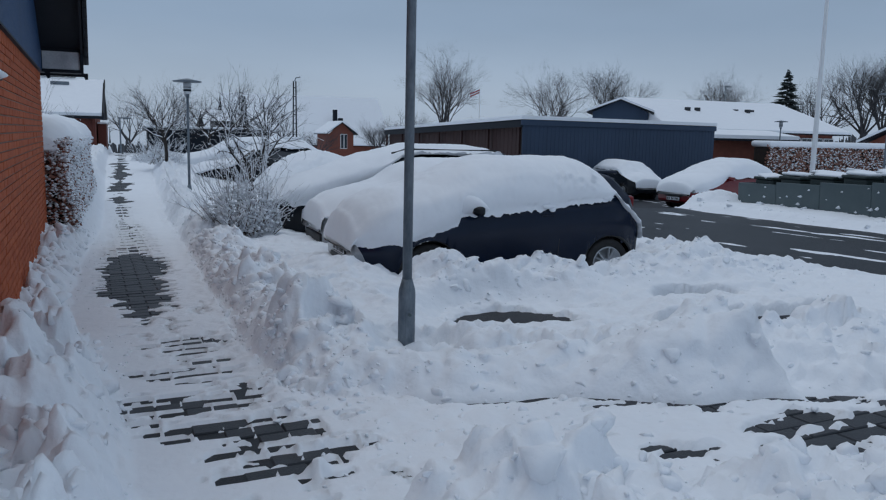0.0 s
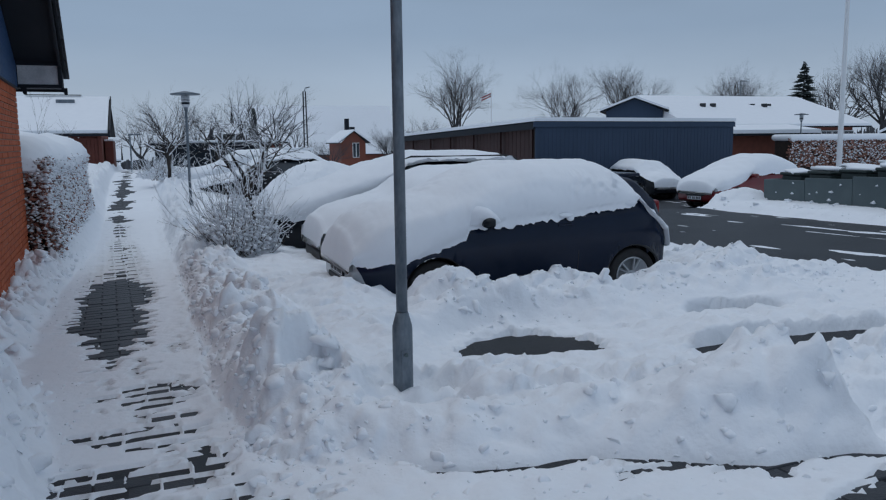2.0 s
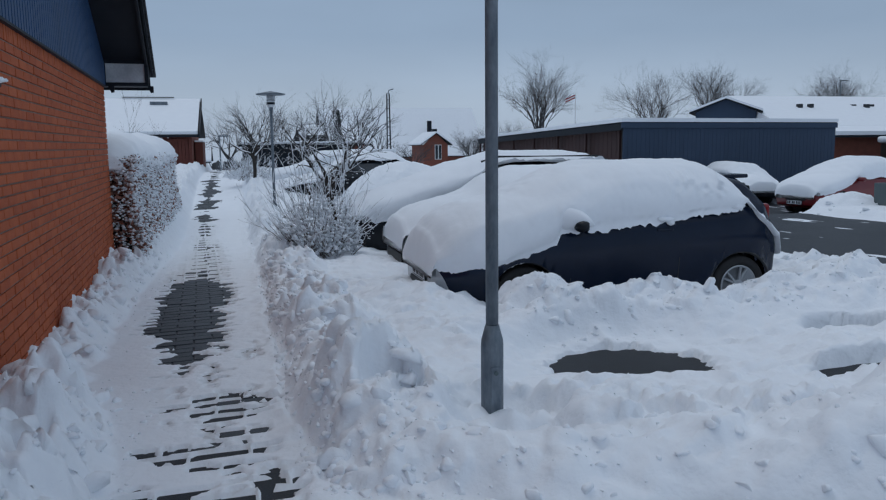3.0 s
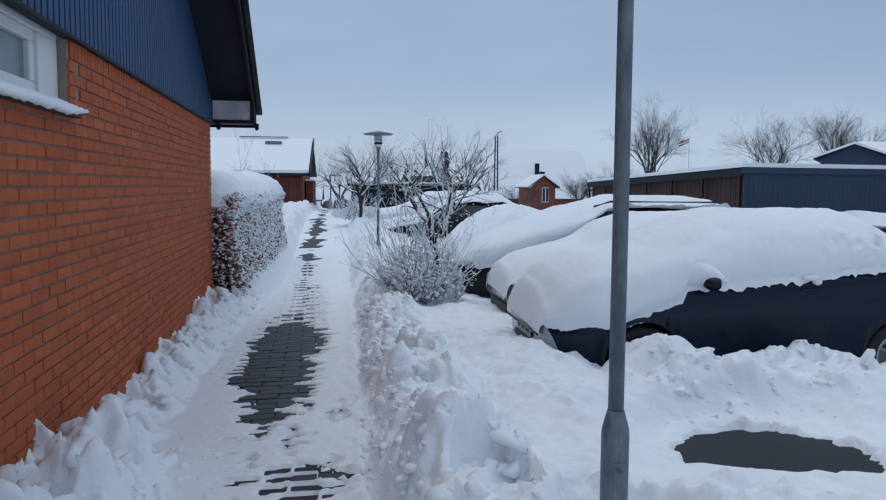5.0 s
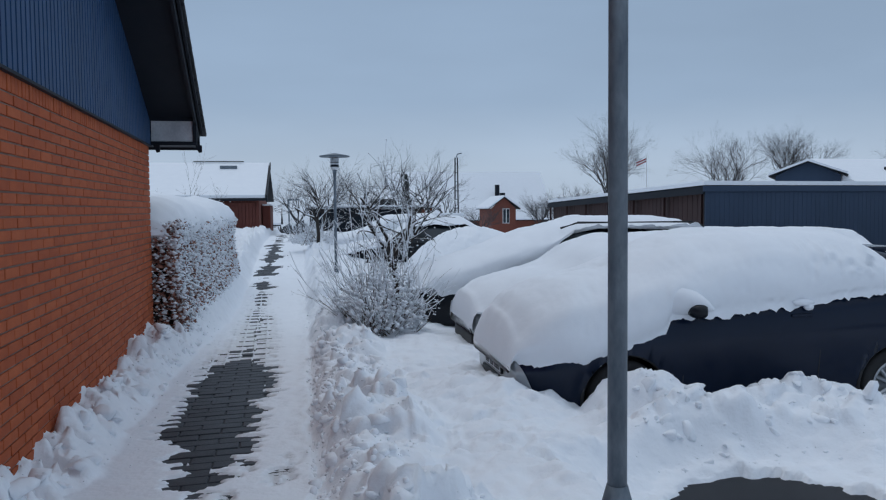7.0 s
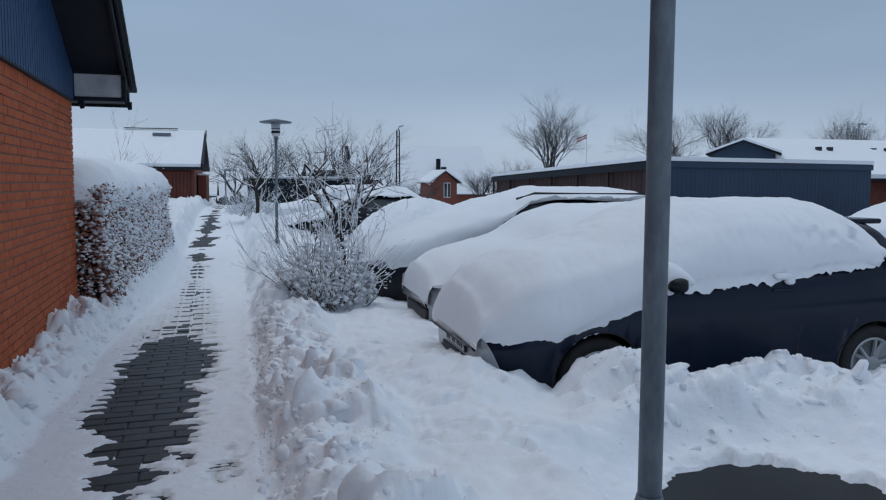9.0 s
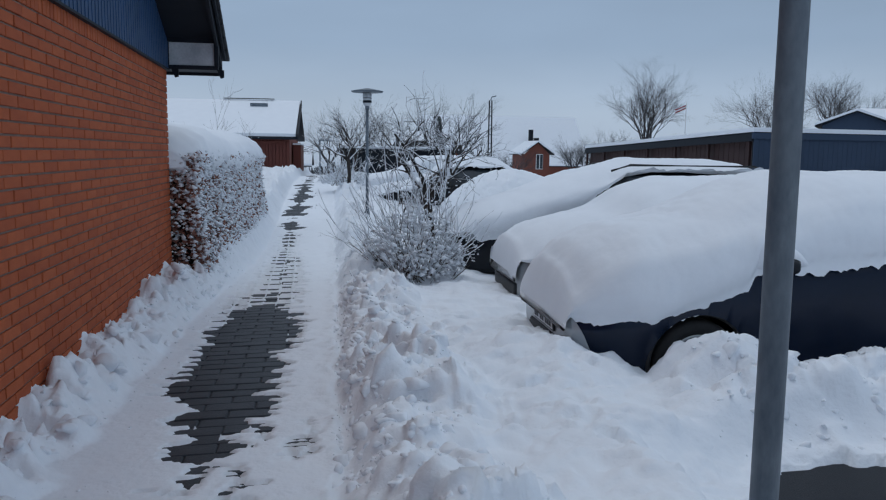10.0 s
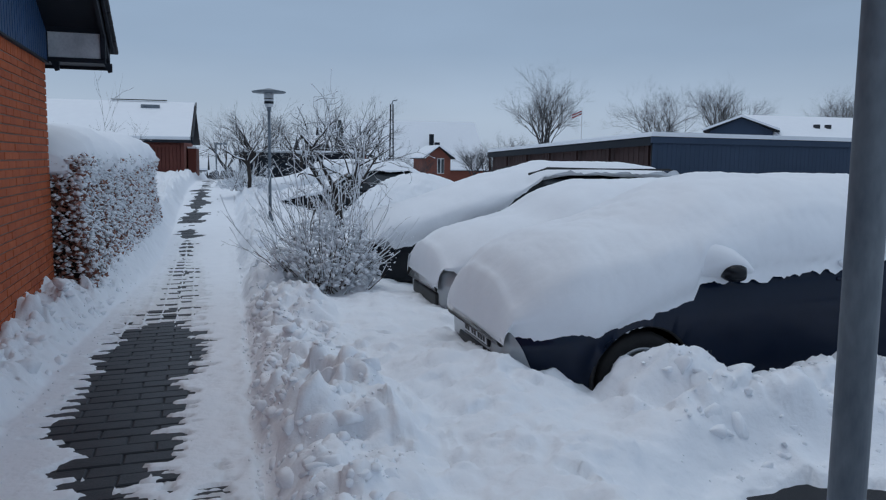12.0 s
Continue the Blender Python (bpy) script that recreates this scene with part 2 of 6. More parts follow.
def blocks(x, y, size):
    """Tilted plates, each of its own height, with softened edges, about 0 to 1."""
    u, v = x / size, y / size
    ui, vi = np.floor(u).astype(int), np.floor(v).astype(int)
    out, total = np.zeros_like(u), np.full_like(u, 1e-6)
    for di in (-1, 0, 1):
        for dj in (-1, 0, 1):
            i, j = ui + di, vi + dj
            px, py = i + LAT2[i % 256, j % 256], j + LAT3[i % 256, j % 256]
            w = np.exp(-14 * ((u - px) ** 2 + (v - py) ** 2))
            h = LAT[(i + 40) % 256, (j + 90) % 256] + 1.2 * (LAT2[(i + 7) % 256, j % 256] - 0.5) * (u - px) + 1.2 * (LAT3[i % 256, (j + 5) % 256] - 0.5) * (v - py)
            out, total = out + w * h, total + w
    return np.clip(out / total, 0, 1.2)


def step(a, b, x):
    t = np.clip((x - a) / (b - a), 0, 1)
    return t * t * (3 - 2 * t)


def bump2(x, y, cx, cy, rx, ry, turn=0.0):
    c, s = math.cos(turn), math.sin(turn)
    u, v = ((x - cx) * c + (y - cy) * s) / rx, (-(x - cx) * s + (y - cy) * c) / ry
    return np.clip(1 - (u * u + v * v), 0, 1)


ROAD_Z = -0.2


FOOTPRINTS = [(1.33, -4.67, 0.1, 1.4), (1.47, -4.93, -0.1, 0.8), (1.56, -4.63, 0.2, -0.4), (1.26, -5.27, 0.15, 1.2), (1.09, -5.24, -0.1, 1.0), (1.55, -4.90, 0.2, 1.0), (1.07, -5.81, 0.1, 1.2), (1.50, -5.93, -0.2, 0.8), (1.25, -5.62, 0.1, 1.0), (1.42, -6.0, 0.0, 1.0),
              (1.47, -8.38, 0.2, 1.2), (1.65, -8.60, -0.1, 1.3), (1.66, -8.89, 0.1, 1.0), (2.02, -8.89, 0.3, 0.6), (1.49, -4.96, 0.1, 0.4), (1.56, -6.1, 0.0, 0.8), (1.3, -6.7, 0.2, 1.0), (1.55, -7.3, -0.1, 0.7)]


def rise(x, y):
    """The ground climbs gently along the path beyond the hedge."""
    return np.interp(y, [5, 8, 12, 17, 25, 60, 140], [0, 0.20, 0.55, 0.92, 1.12, 1.15, 0.0]) * (1 - step(8.0, 13.0, x))


def fall(x, y):
    """The far parking ground lies lower."""
    return -0.42 * step(12.6, 15.5, x + 0.35 * (y - 5)) * step(4.6, 8.0, y)


def bare_path(x, y):
    """How far the paving is swept bare: above 0 it shows."""
    left = np.interp(y, [-5.6, -5.2, -4.6, -4.1, -3.8, -3.4, -3.0, -2.2, -1.2, -0.7, 0.6, 2.2, 4.3, 6.3, 8], [1.02, 0.95, 0.88, 0.82, 0.66, 0.60, 0.66, 0.68, 0.62, 0.64, 0.76, 0.78, 0.70, 0.66, 0.66])
    right = np.interp(y, [-5.6, -5.2, -4.6, -4.1, -3.8, -3.4, -3.0, -2.2, -1.2, -0.7, 0.6, 2.2, 4.3, 6.3, 8], [1.10, 1.18, 1.27, 1.31, 1.32, 1.36, 1.38, 1.44, 1.38, 1.30, 1.26, 1.2, 1.08, 1.05, 1.05])
    edge = np.minimum(x - left, right - x)
    streak = fbm(x * 3.2, y * 15 + 3, 3) - 0.5
    core = edge + 0.42 * streak
    # beyond the dark stretch the joints stay white
    u, v = x * CY + y * SY, y * CY - x * SY
    rowj = np.abs((v / 0.14 + 0.5) % 1.0 - 0.5) * 2
    odd = np.floor(v / 0.14 + 0.5) % 2
    colj = np.abs(((u - 0.1) / 0.28 + 0.5 * odd) % 1.0 - 0.5) * 2
    joints = np.maximum(step(0.76, 0.96, rowj), step(0.88, 0.98, colj))
    core = core - joints * (0.42 * step(-1.3, -0.4, y) + 0.05) + 0.07 * step(-1.0, -0.2, y) * (1 - step(3.0, 4.6, y)) - 0.02 * step(2.5, 4.5, y)
    core = core - 0.10 * step(-4.8, -5.3, y) * (y < -4.5)
    far = np.minimum(x - 0.45, 1.15 - x) * 0.6 + 0.5 * (fbm(x * 2.2 + 5, y * 3.0, 3) - 0.56)
    core = np.where(y > 7, far - 0.11, core)
    # near stretch: single stones laid bare among packed snow
    si, sj = np.floor((u - 0.1) / 0.28 + 0.5 * odd + 0.5).astype(int), np.floor(v / 0.14 + 0.5).astype(int)
    stones = LAT[(si * 7 + 13) % 256, (sj * 5 + 90) % 256] - 0.5
    band = fbm(x * 1.1 + 3, y * 1.3 + 8, 2) - 0.5
    mid = np.interp(y, [-9.0, -8.1, -7.0, -6.0, -5.4], [1.66, 1.55, 1.28, 1.16, 1.12])
    near = 0.30 * stones + 0.45 * band + 0.42 * (fbm(x * 8, y * 19, 3) - 0.5) - 0.75 * np.clip(np.abs(x - mid) - 0.20, 0, 1) - 0.34 * joints + 0.125
    near = near - 0.24 * step(-6.0, -5.7, y) - 0.10 * step(-8.2, -8.7, y)
    core = np.where(y < -5.35, near, core)
    # the side path to the parking bays
    side = 0.30 * bump2(x, y, 4.38, -9.10, 0.78, 0.34, 0.12) ** 0.5 - 0.12 - 0.05 * joints + 0.62 * (fbm(x * 5, y * 9, 3) - 0.5)
    core = np.where((x > 2.9) & (y < -8.2), side, core)
    core = np.where((x > 1.85) & (x <= 2.9), core - 0.12, core)
    # shoe prints with ribbed soles
    for fx, fy, turn, deep in FOOTPRINTS:
        c, q = math.cos(turn), math.sin(turn)
        a, b = (x - fx) * c + (y - fy) * q, -(x - fx) * q + (y - fy) * c
        sole = np.maximum(1 - (a / 0.052) ** 2 - ((b - 0.055) / 0.095) ** 2, 1 - (a / 0.042) ** 2 - ((b + 0.10) / 0.055) ** 2)
        ribs = np.sin(b * 210) * 0.030 + 0.035 * (fbm(x * 20, y * 20, 2) - 0.5)
        core = np.where(sole > 0, np.maximum(core, 0.012 * deep + ribs + 0.03 * np.clip(sole, 0, 1) - 0.02), core)
    return core


def foot_of_bank(x):
    return np.interp(x, [1.6, 2.1, 2.6, 3.1, 3.8, 4.6], [-7.3, -7.72, -8.12, -8.2, -8.62, -8.8])


def snow_height(x, y):
    wx, wy = x + 0.05 * (fbm(x * 6, y * 6, 2) - 0.5), y + 0.05 * (fbm(x * 6 + 40, y * 6 + 11, 2) - 0.5)
    chunk = 0.42 * blocks(wx, wy, 0.30) + 0.30 * blocks(wx + 5, wy + 3, 0.13) + 0.25 * lumps(x, y, 0.24) + 0.16 * lumps(x + 9, y + 7, 0.08) + 0.07 * lumps(x + 2, y + 5, 0.045)
    fresh = np.clip(fbm(x * 0.9 + 7, y * 0.9 + 2, 3) * 2.6 - 0.9, 0, 1)
    chunk = chunk * (0.6 + 0.65 * fresh)
    soft = fbm(x * 1.3, y * 1.3, 4) - 0.5
    grain = fbm(x * 9, y * 9, 3) - 0.5
    # open ground
    z = -0.07 + 0.12 * soft + 0.03 * grain + 0.03 * chunk
    # snow between the path and the car fronts
    verge = step(1.9, 2.2, x) * (1 - step(2.7, 4.2, x)) * step(-8.0, -7.2, y)
    z = z * (1 - verge) + verge * (0.10 + 0.16 * soft + 0.05 * grain + 0.05 * chunk * fresh)
    # swept bay beside the first car
    bay = step(2.9, 3.5, x) * (1 - step(8.6, 9.4, x)) * step(-7.6, -6.7, y) * (1 - step(-5.4, -5.0, y))
    z = z * (1 - bay) + bay * (-0.172 + 0.06 * soft + 0.03 * grain + 0.09 * chunk * fresh)
    # ridge thrown up along the first car
    ridge = step(3.3, 4.2, x) * (1 - step(7.4, 8.8, x)) * np.exp(-((y + 4.60 - 0.2 * soft) / 0.34) ** 2)
    z = z + ridge * (0.10 + 0.30 * chunk + 0.16 * soft) + 0.31 * bump2(x, y, 3.94, -4.24, 0.40, 0.34) + 0.10 * bump2(x, y, 3.15, -3.3, 0.8, 1.2) + 0.08 * bump2(x, y, 3.5, -0.6, 0.8, 1.2) + 0.10 * bump2(x, y, 5.0, -4.3, 0.9, 0.2)
    z = z + (0.10 + 0.20 * chunk) * bump2(x, y, 7.6, -3.6, 0.8, 0.9, 0.3) + (0.02 + 0.12 * chunk) * bump2(x, y, 8.4, -4.6, 0.8, 0.8, 0.2)
    z = z + (0.04 + 0.10 * chunk) * bump2(x, y, 7.4, -5.3, 1.4, 0.4, -0.2) - 0.06 * step(7.5, 8.8, x) * (1 - step(9.3, 9.8, x))
    # rows of clods and drifts on the far side of the road
    z = z + (0.18 + 0.22 * chunk) * bump2(x, y, 15.3, 5.0, 0.9, 0.8, 0.3)
    z = z + 0.35 * bump2(x, y, 16.5, 13.5, 3.0, 0.9, 0.15) + 1.0 * bump2(x, y, 5.7, 9.6, 1.7, 1.5) ** 0.8
    # bank with the cut face beside the lamp post
    foot = foot_of_bank(x)
    d = y - foot + 0.14 * (fbm(x * 3.1, y * 3.1, 3) - 0.5)
    crest = 0.20 - 0.06 * step(2.5, 3.0, x) + 0.19 * step(3.3, 4.2, x) + 0.10 * soft
    bank = np.where(d < 0, 0, np.where(d < 0.42, crest * step(-0.02, 0.42, d) ** 0.8, crest * (1 - 0.95 * step(0.55, 1.7 - 0.6 * step(2.8, 3.4, x), d))))
    on = step(1.85, 2.1, x) * (1 - step(4.32, 4.40, x + 0.05 * soft)) * step(-9.2, -8.9, y) * (1 - step(-7.0, -6.2, y))
    z = np.where(on > 0, np.maximum(z, on * (0.92 * bank + (0.24 * chunk - 0.05) * step(0.0, 0.3, d) - 0.12 * (1 - step(-0.05, 0.1, d)))), z)
    z = z + (0.20 + 0.34 * chunk) * bump2(x, y, 5.3, -8.2, 1.1, 0.85, 0.15) + (0.16 + 0.2 * chunk) * bump2(x, y, 7.4, -8.0, 1.6, 0.7, 0.1)
    # left bank against the house and hedge
    top = np.interp(y, [-8, -5.9, -4.9, -4.2, -2, 0.3, 1.6, 5, 9, 14], [-0.05, -0.17, -0.12, -0.01, 0.10, 0.20, 0.36, 0.44, 0.36, 0.2])
    wide = np.interp(y, [-9.5, -8, -7.2, -5.6, -5, -3.5, 0, 3, 9, 30], [1.05, 1.0, 0.95, 0.76, 0.66, 0.54, 0.50, 0.58, 0.52, 0.3])
    near = step(-5.4, -6.4, y)
    left = (1 - step(wide * (0.25 + 0.45 * near), wide + 0.12 * soft, x)) * (top + 0.13 * near * step(0.1, 0.45, x) + (0.36 + 0.25 * step(-5.2, -6.5, y)) * (chunk - 0.12) * step(wide + 0.1, wide - 0.2, x))
    # path
    thin = 0.012 + 0.012 * (fbm(x * 5, y * 5, 3) - 0.4) + 0.005 * grain
    bare = bare_path(x, y)
    thin = thin - 0.05 * step(-0.012, 0.03, bare)
    edge = 1.66 + 0.10 * (fbm(y * 1.4, 3 + 0 * y, 3) - 0.5) + 0.07 * (fbm(x * 5, y * 5, 3) - 0.5) + 0.06 * step(-6.4, -7.2, y)
    onpath = 1 - step(edge, edge + 0.05, x)
    berm = step(edge, edge + 0.30, x) * (1 - step(edge + 0.45, edge + 1.2, x)) * step(-7.9, -7.3, y) * (1 - 0.6 * step(10, 40, y))
    z = np.where(berm > 0.01, np.maximum(z, berm * (0.07 + 0.36 * chunk + 0.10 * soft)), z)
    sidepath = step(1.5, 1.7, x) * (1 - step(5.2, 5.8, x)) * (1 - step(-0.06, 0.04, d)) * step(-9.75, -9.5, y - 0.25 * (x - 3.4))
    flat = np.maximum(onpath, sidepath)
    crumb = 0.05 * np.clip(lumps(x + 2, y + 1, 0.13) - 0.30, 0, 1) * step(1.35, 1.8, x)
    z = np.where(flat > 0.5, thin + crumb + 0.03 * lumps(x, y, 0.09) * step(0.10, -0.02, np.abs(x - edge)), z)
    z = np.where(x < 1.3, np.maximum(z, left * (x > -0.3) - 0.03 * (left < 0.02)), z)
    z = np.where((x < 1.3) & (left > 0.015), np.maximum(left, 0.01), z)
    # clods thrown up before the side path
    heap = step(1.75, 2.3, x) * (1 - step(-9.55, -9.15, y - 0.06 * np.sin(x * 4) + np.interp(x, [2.0, 2.6, 3.3, 3.8, 4.6], [-0.10, 0.0, 0.18, 0.40, 0.28])))
    z = np.where(heap > 0, np.maximum(z, heap * (0.02 + 0.55 * chunk + 0.10 * soft)), z)
    # trodden hollow round the lamp post and thin snow at the road's edge
    z = z - 0.13 * bump2(x, y, 2.66, -7.22, 0.34, 0.42) ** 0.6
    worn = step(6.9, 8.0, x) * (1 - step(9.4, 9.9, x)) * (1 - step(-4.7, -4.1, y)) * step(-7.6, -7.0, y)
    z = z * (1 - worn) + worn * (-0.17 + 0.05 * soft + 0.05 * chunk)
    # wet holes and the road
    worn = 0.9 * step(0.0, 0.55, bump2(x, y, 4.35, -5.66, 1.25, 0.95, -0.15))
    z = z * (1 - worn) + worn * (-0.178 + 0.03 * soft + 0.035 * np.clip(fbm(x * 2.5, y * 12, 3) - 0.42, 0, 1))
    hole = np.maximum(bump2(x, y, 4.14, -5.66, 0.66, 0.66, -0.4), np.maximum(bump2(x, y, 6.1, -6.40, 1.15, 0.26, -0.1), bump2(x, y, 6.35, -5.42, 0.5, 0.2, -0.3)))
    z = np.minimum(z, z + (-0.185 - z) * step(0.0, 0.3, hole))
    hole = np.where(hole > 0, hole - 0.10 - 0.9 * np.abs(fbm(x * 3.5, y * 9, 3) - 0.5), -1)
    z = np.where(hole > 0, z + (-0.235 - z) * step(0.0, 0.06, hole), z)
    rl = np.interp(y, [-60, -8, -5, -3, 0, 4, 8, 14, 20, 60], [9.7, 9.7, 9.6, 9.15, 9.3, 10.2, 13.0, 18.0, 27, 70])
    rr = np.interp(y, [-60, -8, -2.3, 0.4, 3.2, 5.0, 5.8, 7, 10, 14, 60], [13.0, 13.0, 13.3, 13.5, 13.8, 14.1, 14.9, 16.2, 19.0, 25, 80])
    inr = np.minimum(x - rl, rr - x) + 0.15 + 0.35 * (fbm(x * 1.1, y * 1.1, 4) - 0.5)
    slush = 0.09 * np.clip(fbm(x * 5.5, y * 0.6, 4) - 0.585, 0, 1) + 0.03 * np.clip(fbm(x * 9, y * 5, 3) - 0.68, 0, 1)
    z = z * (1 - step(-0.25, 0.15, inr)) + step(-0.25, 0.15, inr) * (-0.212 + slush)
    # land falls into the open distance
    away = np.maximum(np.abs(x) - 40, y - 45)
    z = z + 0.25 * soft * step(0, 60, away)
    # crumbly surface on broken snow
    crumbs = 0.085 * (fbm(x * 8, y * 8, 4) - 0.5) + 0.055 * lumps(x + 3, y + 8, 0.13) * (fbm(x * 2.5, y * 2.5, 2) > 0.48) + 0.03 * lumps(x + 1, y + 2, 0.06) * (fbm(x * 3 + 9, y * 3, 2) > 0.46)
    z = z + crumbs * step(0.02, 0.10, np.abs(z)) * (0.45 + 0.6 * fresh) * (inr < -0.2) * (hole < 0)
    return z + rise(x, y) + fall(x, y)


def spread(*spans):
    out = []
    for a, b, s in spans:
        out += list(np.arange(a, b - s * 0.5, s))
    return out


def grow(start, end, first, ratio=1.16):
    out, s, p = [], first, start
    while abs(p) < abs(end):
        out.append(p)
        p += s if end > start else -s
        s *= ratio
    return out + [end]


gx = sorted(set(grow(-0.12, -500, 0.06, 1.3))) + spread((-0.08, 2.6, 0.019), (2.6, 5.2, 0.028), (5.2, 9.0, 0.05), (9.0, 20.0, 0.11)) + grow(20, 600, 0.2)
gy = sorted(set(grow(-12.5, -300, 0.1, 1.3))) + spread((-12.4, -9.9, 0.05), (-9.9, -2.0, 0.020), (-2.0, 3.0, 0.030), (3.0, 9.0, 0.06), (9.0, 22.0, 0.14)) + grow(22, 900, 0.3)
gx, gy = np.array(gx), np.array(gy)
GX, GY = np.meshgrid(gx, gy)
GZ = snow_height(GX, GY)
nx, ny = len(gx), len(gy)
# broken snow leans and overhangs a little where it stands high
rough = step(0.03, 0.14, GZ - rise(GX, GY)) * (GX > 0.12) * (GX < 9) * (GY > -12) * (GY < 8)
DX = 0.08 * rough * (fbm(GX * 8 + GZ * 5, GY * 8 - GZ * 5, 4) - 0.5)
DY = 0.08 * rough * (fbm(GX * 8 - GZ * 5 + 50, GY * 8 + GZ * 5 + 30, 4) - 0.5)
GX, GY = GX + DX, GY + DY
me = bpy.data.meshes.new("ground")
me.vertices.add(nx * ny)
me.vertices.foreach_set("co", np.stack([GX, GY, GZ], -1).astype(np.float32).ravel())
ii = (np.arange(ny - 1)[:, None] * nx + np.arange(nx - 1)[None, :]).ravel()
quads = np.stack([ii, ii + 1, ii + nx + 1, ii + nx], -1).astype(np.int32)
me.loops.add(quads.size)
me.loops.foreach_set("vertex_index", quads.ravel())
me.polygons.add(len(quads))
me.polygons.foreach_set("loop_start", np.arange(0, quads.size, 4, dtype=np.int32))
me.polygons.foreach_set("use_smooth", np.ones(len(quads), dtype=bool))
me.update(calc_edges=True)
me.materials.append(SNOW)
ground = tagged(new("ground", me), "trampled and shovelled white snow over the whole ground", "snow", kind="structure")


def snow_at(x, y):
    return float(snow_height(np.array([[float(x)]]), np.array([[float(y)]]))[0, 0])


rx, ry = np.linspace(2.6, 90, 90), np.concatenate([np.linspace(-60, 3, 12), np.linspace(3.5, 10, 27), np.linspace(11, 70, 20)])
RX, RY = np.meshgrid(rx, ry)
RZ = ROAD_Z + fall(RX, RY) + np.minimum(rise(RX, RY), 0)
V = np.stack([RX, RY, RZ], -1).reshape(-1, 3).tolist()
n = len(rx)
F = [(j * n + i, j * n + i + 1, (j + 1) * n + i + 1, (j + 1) * n + i) for j in range(len(ry) - 1) for i in range(n - 1)]
road = tagged(arr_mesh("road", V, F, ASPHALT, smooth=True), "dark wet asphalt road and parking ground", "road", kind="structure")


# loose clods that rolled off the banks
bm = bmesh.new()
bmesh.ops.create_icosphere(bm, subdivisions=2, radius=1.0)
bm.verts.ensure_lookup_table()
ICO = np.array([tuple(v.co) for v in bm.verts])
ICO_F = np.array([[v.index for v in f.verts] for f in bm.faces])
bm.free()


def scatter_clods(name, zones, seed):
    """zones: (count, x0, x1, y0, y1, smallest, largest)."""
    rs = np.random.RandomState(seed)
    allv, allf, base = [], [], 0
    for count, x0, x1, y0, y1, s0, s1 in zones:
        xs, ys = rs.uniform(x0, x1, count), rs.uniform(y0, y1, count)
        zs = snow_height(xs[None, :], ys[None, :])[0]
        size = s0 + (s1 - s0) * rs.rand(count) ** 3
        for k in range(count):
            wave = np.sin(ICO @ rs.normal(size=(3, 5)) * 2.4 + rs.uniform(0, 6.28, 5)).sum(1)
            v = ICO * (1 + 0.09 * wave)[:, None]
            a, b, c = rs.uniform(0.6, 1.25, 3)
            cuts = rs.normal(size=(7, 3))
            cuts /= np.linalg.norm(cuts, axis=1)[:, None]
            v = v * np.array([a, b, c])
            for n_ in cuts:
                over = np.clip(v @ n_ - 0.44, 0, None)
                v = v - over[:, None] * n_ * 0.92
            t = rs.uniform(0, 6.283)
            ca, sa = math.cos(t), math.sin(t)
            v = np.stack([v[:, 0] * ca - v[:, 1] * sa, v[:, 0] * sa + v[:, 1] * ca, v[:, 2] * 0.8], -1)
            allv.append(v * size[k] + np.array([xs[k], ys[k], zs[k] + size[k] * rs.uniform(-0.75, -0.05)]))
            allf.append(ICO_F + base)
            base += len(ICO)
    me_ = bpy.data.meshes.new(name)
    me_.from_pydata(np.concatenate(allv).tolist(), [], np.concatenate(allf).tolist())
    me_.polygons.foreach_set("use_smooth", [True] * len(me_.polygons))
    me_.materials.append(SNOW)
    return new(name, me_)


loose_clods = tagged(scatter_clods("snow_clods", ((1700, 1.68, 2.35, -8.0, -1.5, 0.006, 0.03), (420, 1.8, 2.3, -7.7, 0.5, 0.03, 0.10), (420, 1.68, 1.92, -8.0, -1, 0.02, 0.06), (300, 1.68, 2.2, -1.5, 6, 0.012, 0.045), (800, 0.05, 0.66, -6.2, 2.5, 0.006, 0.03), (260, 0.04, 0.42, -5.6, 2.0, 0.04, 0.11),
    (500, 1.9, 5.6, -8.9, -7.4, 0.01, 0.05), (70, 2.0, 5.8, -8.5, -7.4, 0.03, 0.07), (600, 0.05, 0.98, -9.6, -5.6, 0.008, 0.035), (170, 0.08, 0.85, -9.6, -5.6, 0.04, 0.13), (800, 1.9, 4.6, -11, -9.3, 0.006, 0.04), (160, 2.0, 4.6, -10.6, -9.4, 0.05, 0.13), (700, 3.6, 8.8, -5.1, -4.3, 0.006, 0.035), (190, 3.8, 8.6, -5.0, -4.3, 0.03, 0.09), (260, 1.5, 3.2, -9.3, -7.6, 0.008, 0.03),
    (160, 7.0, 9.0, -6, -3, 0.012, 0.06), (60, 0.5, 1.6, -9, 2, 0.004, 0.012), (110, 14.0, 15.5, 1, 6, 0.03, 0.12), (80, 13.4, 14.6, -7, 1, 0.02, 0.1)), 5),
    "loose broken lumps of snow lying along the banks", "snow", kind="stuff")


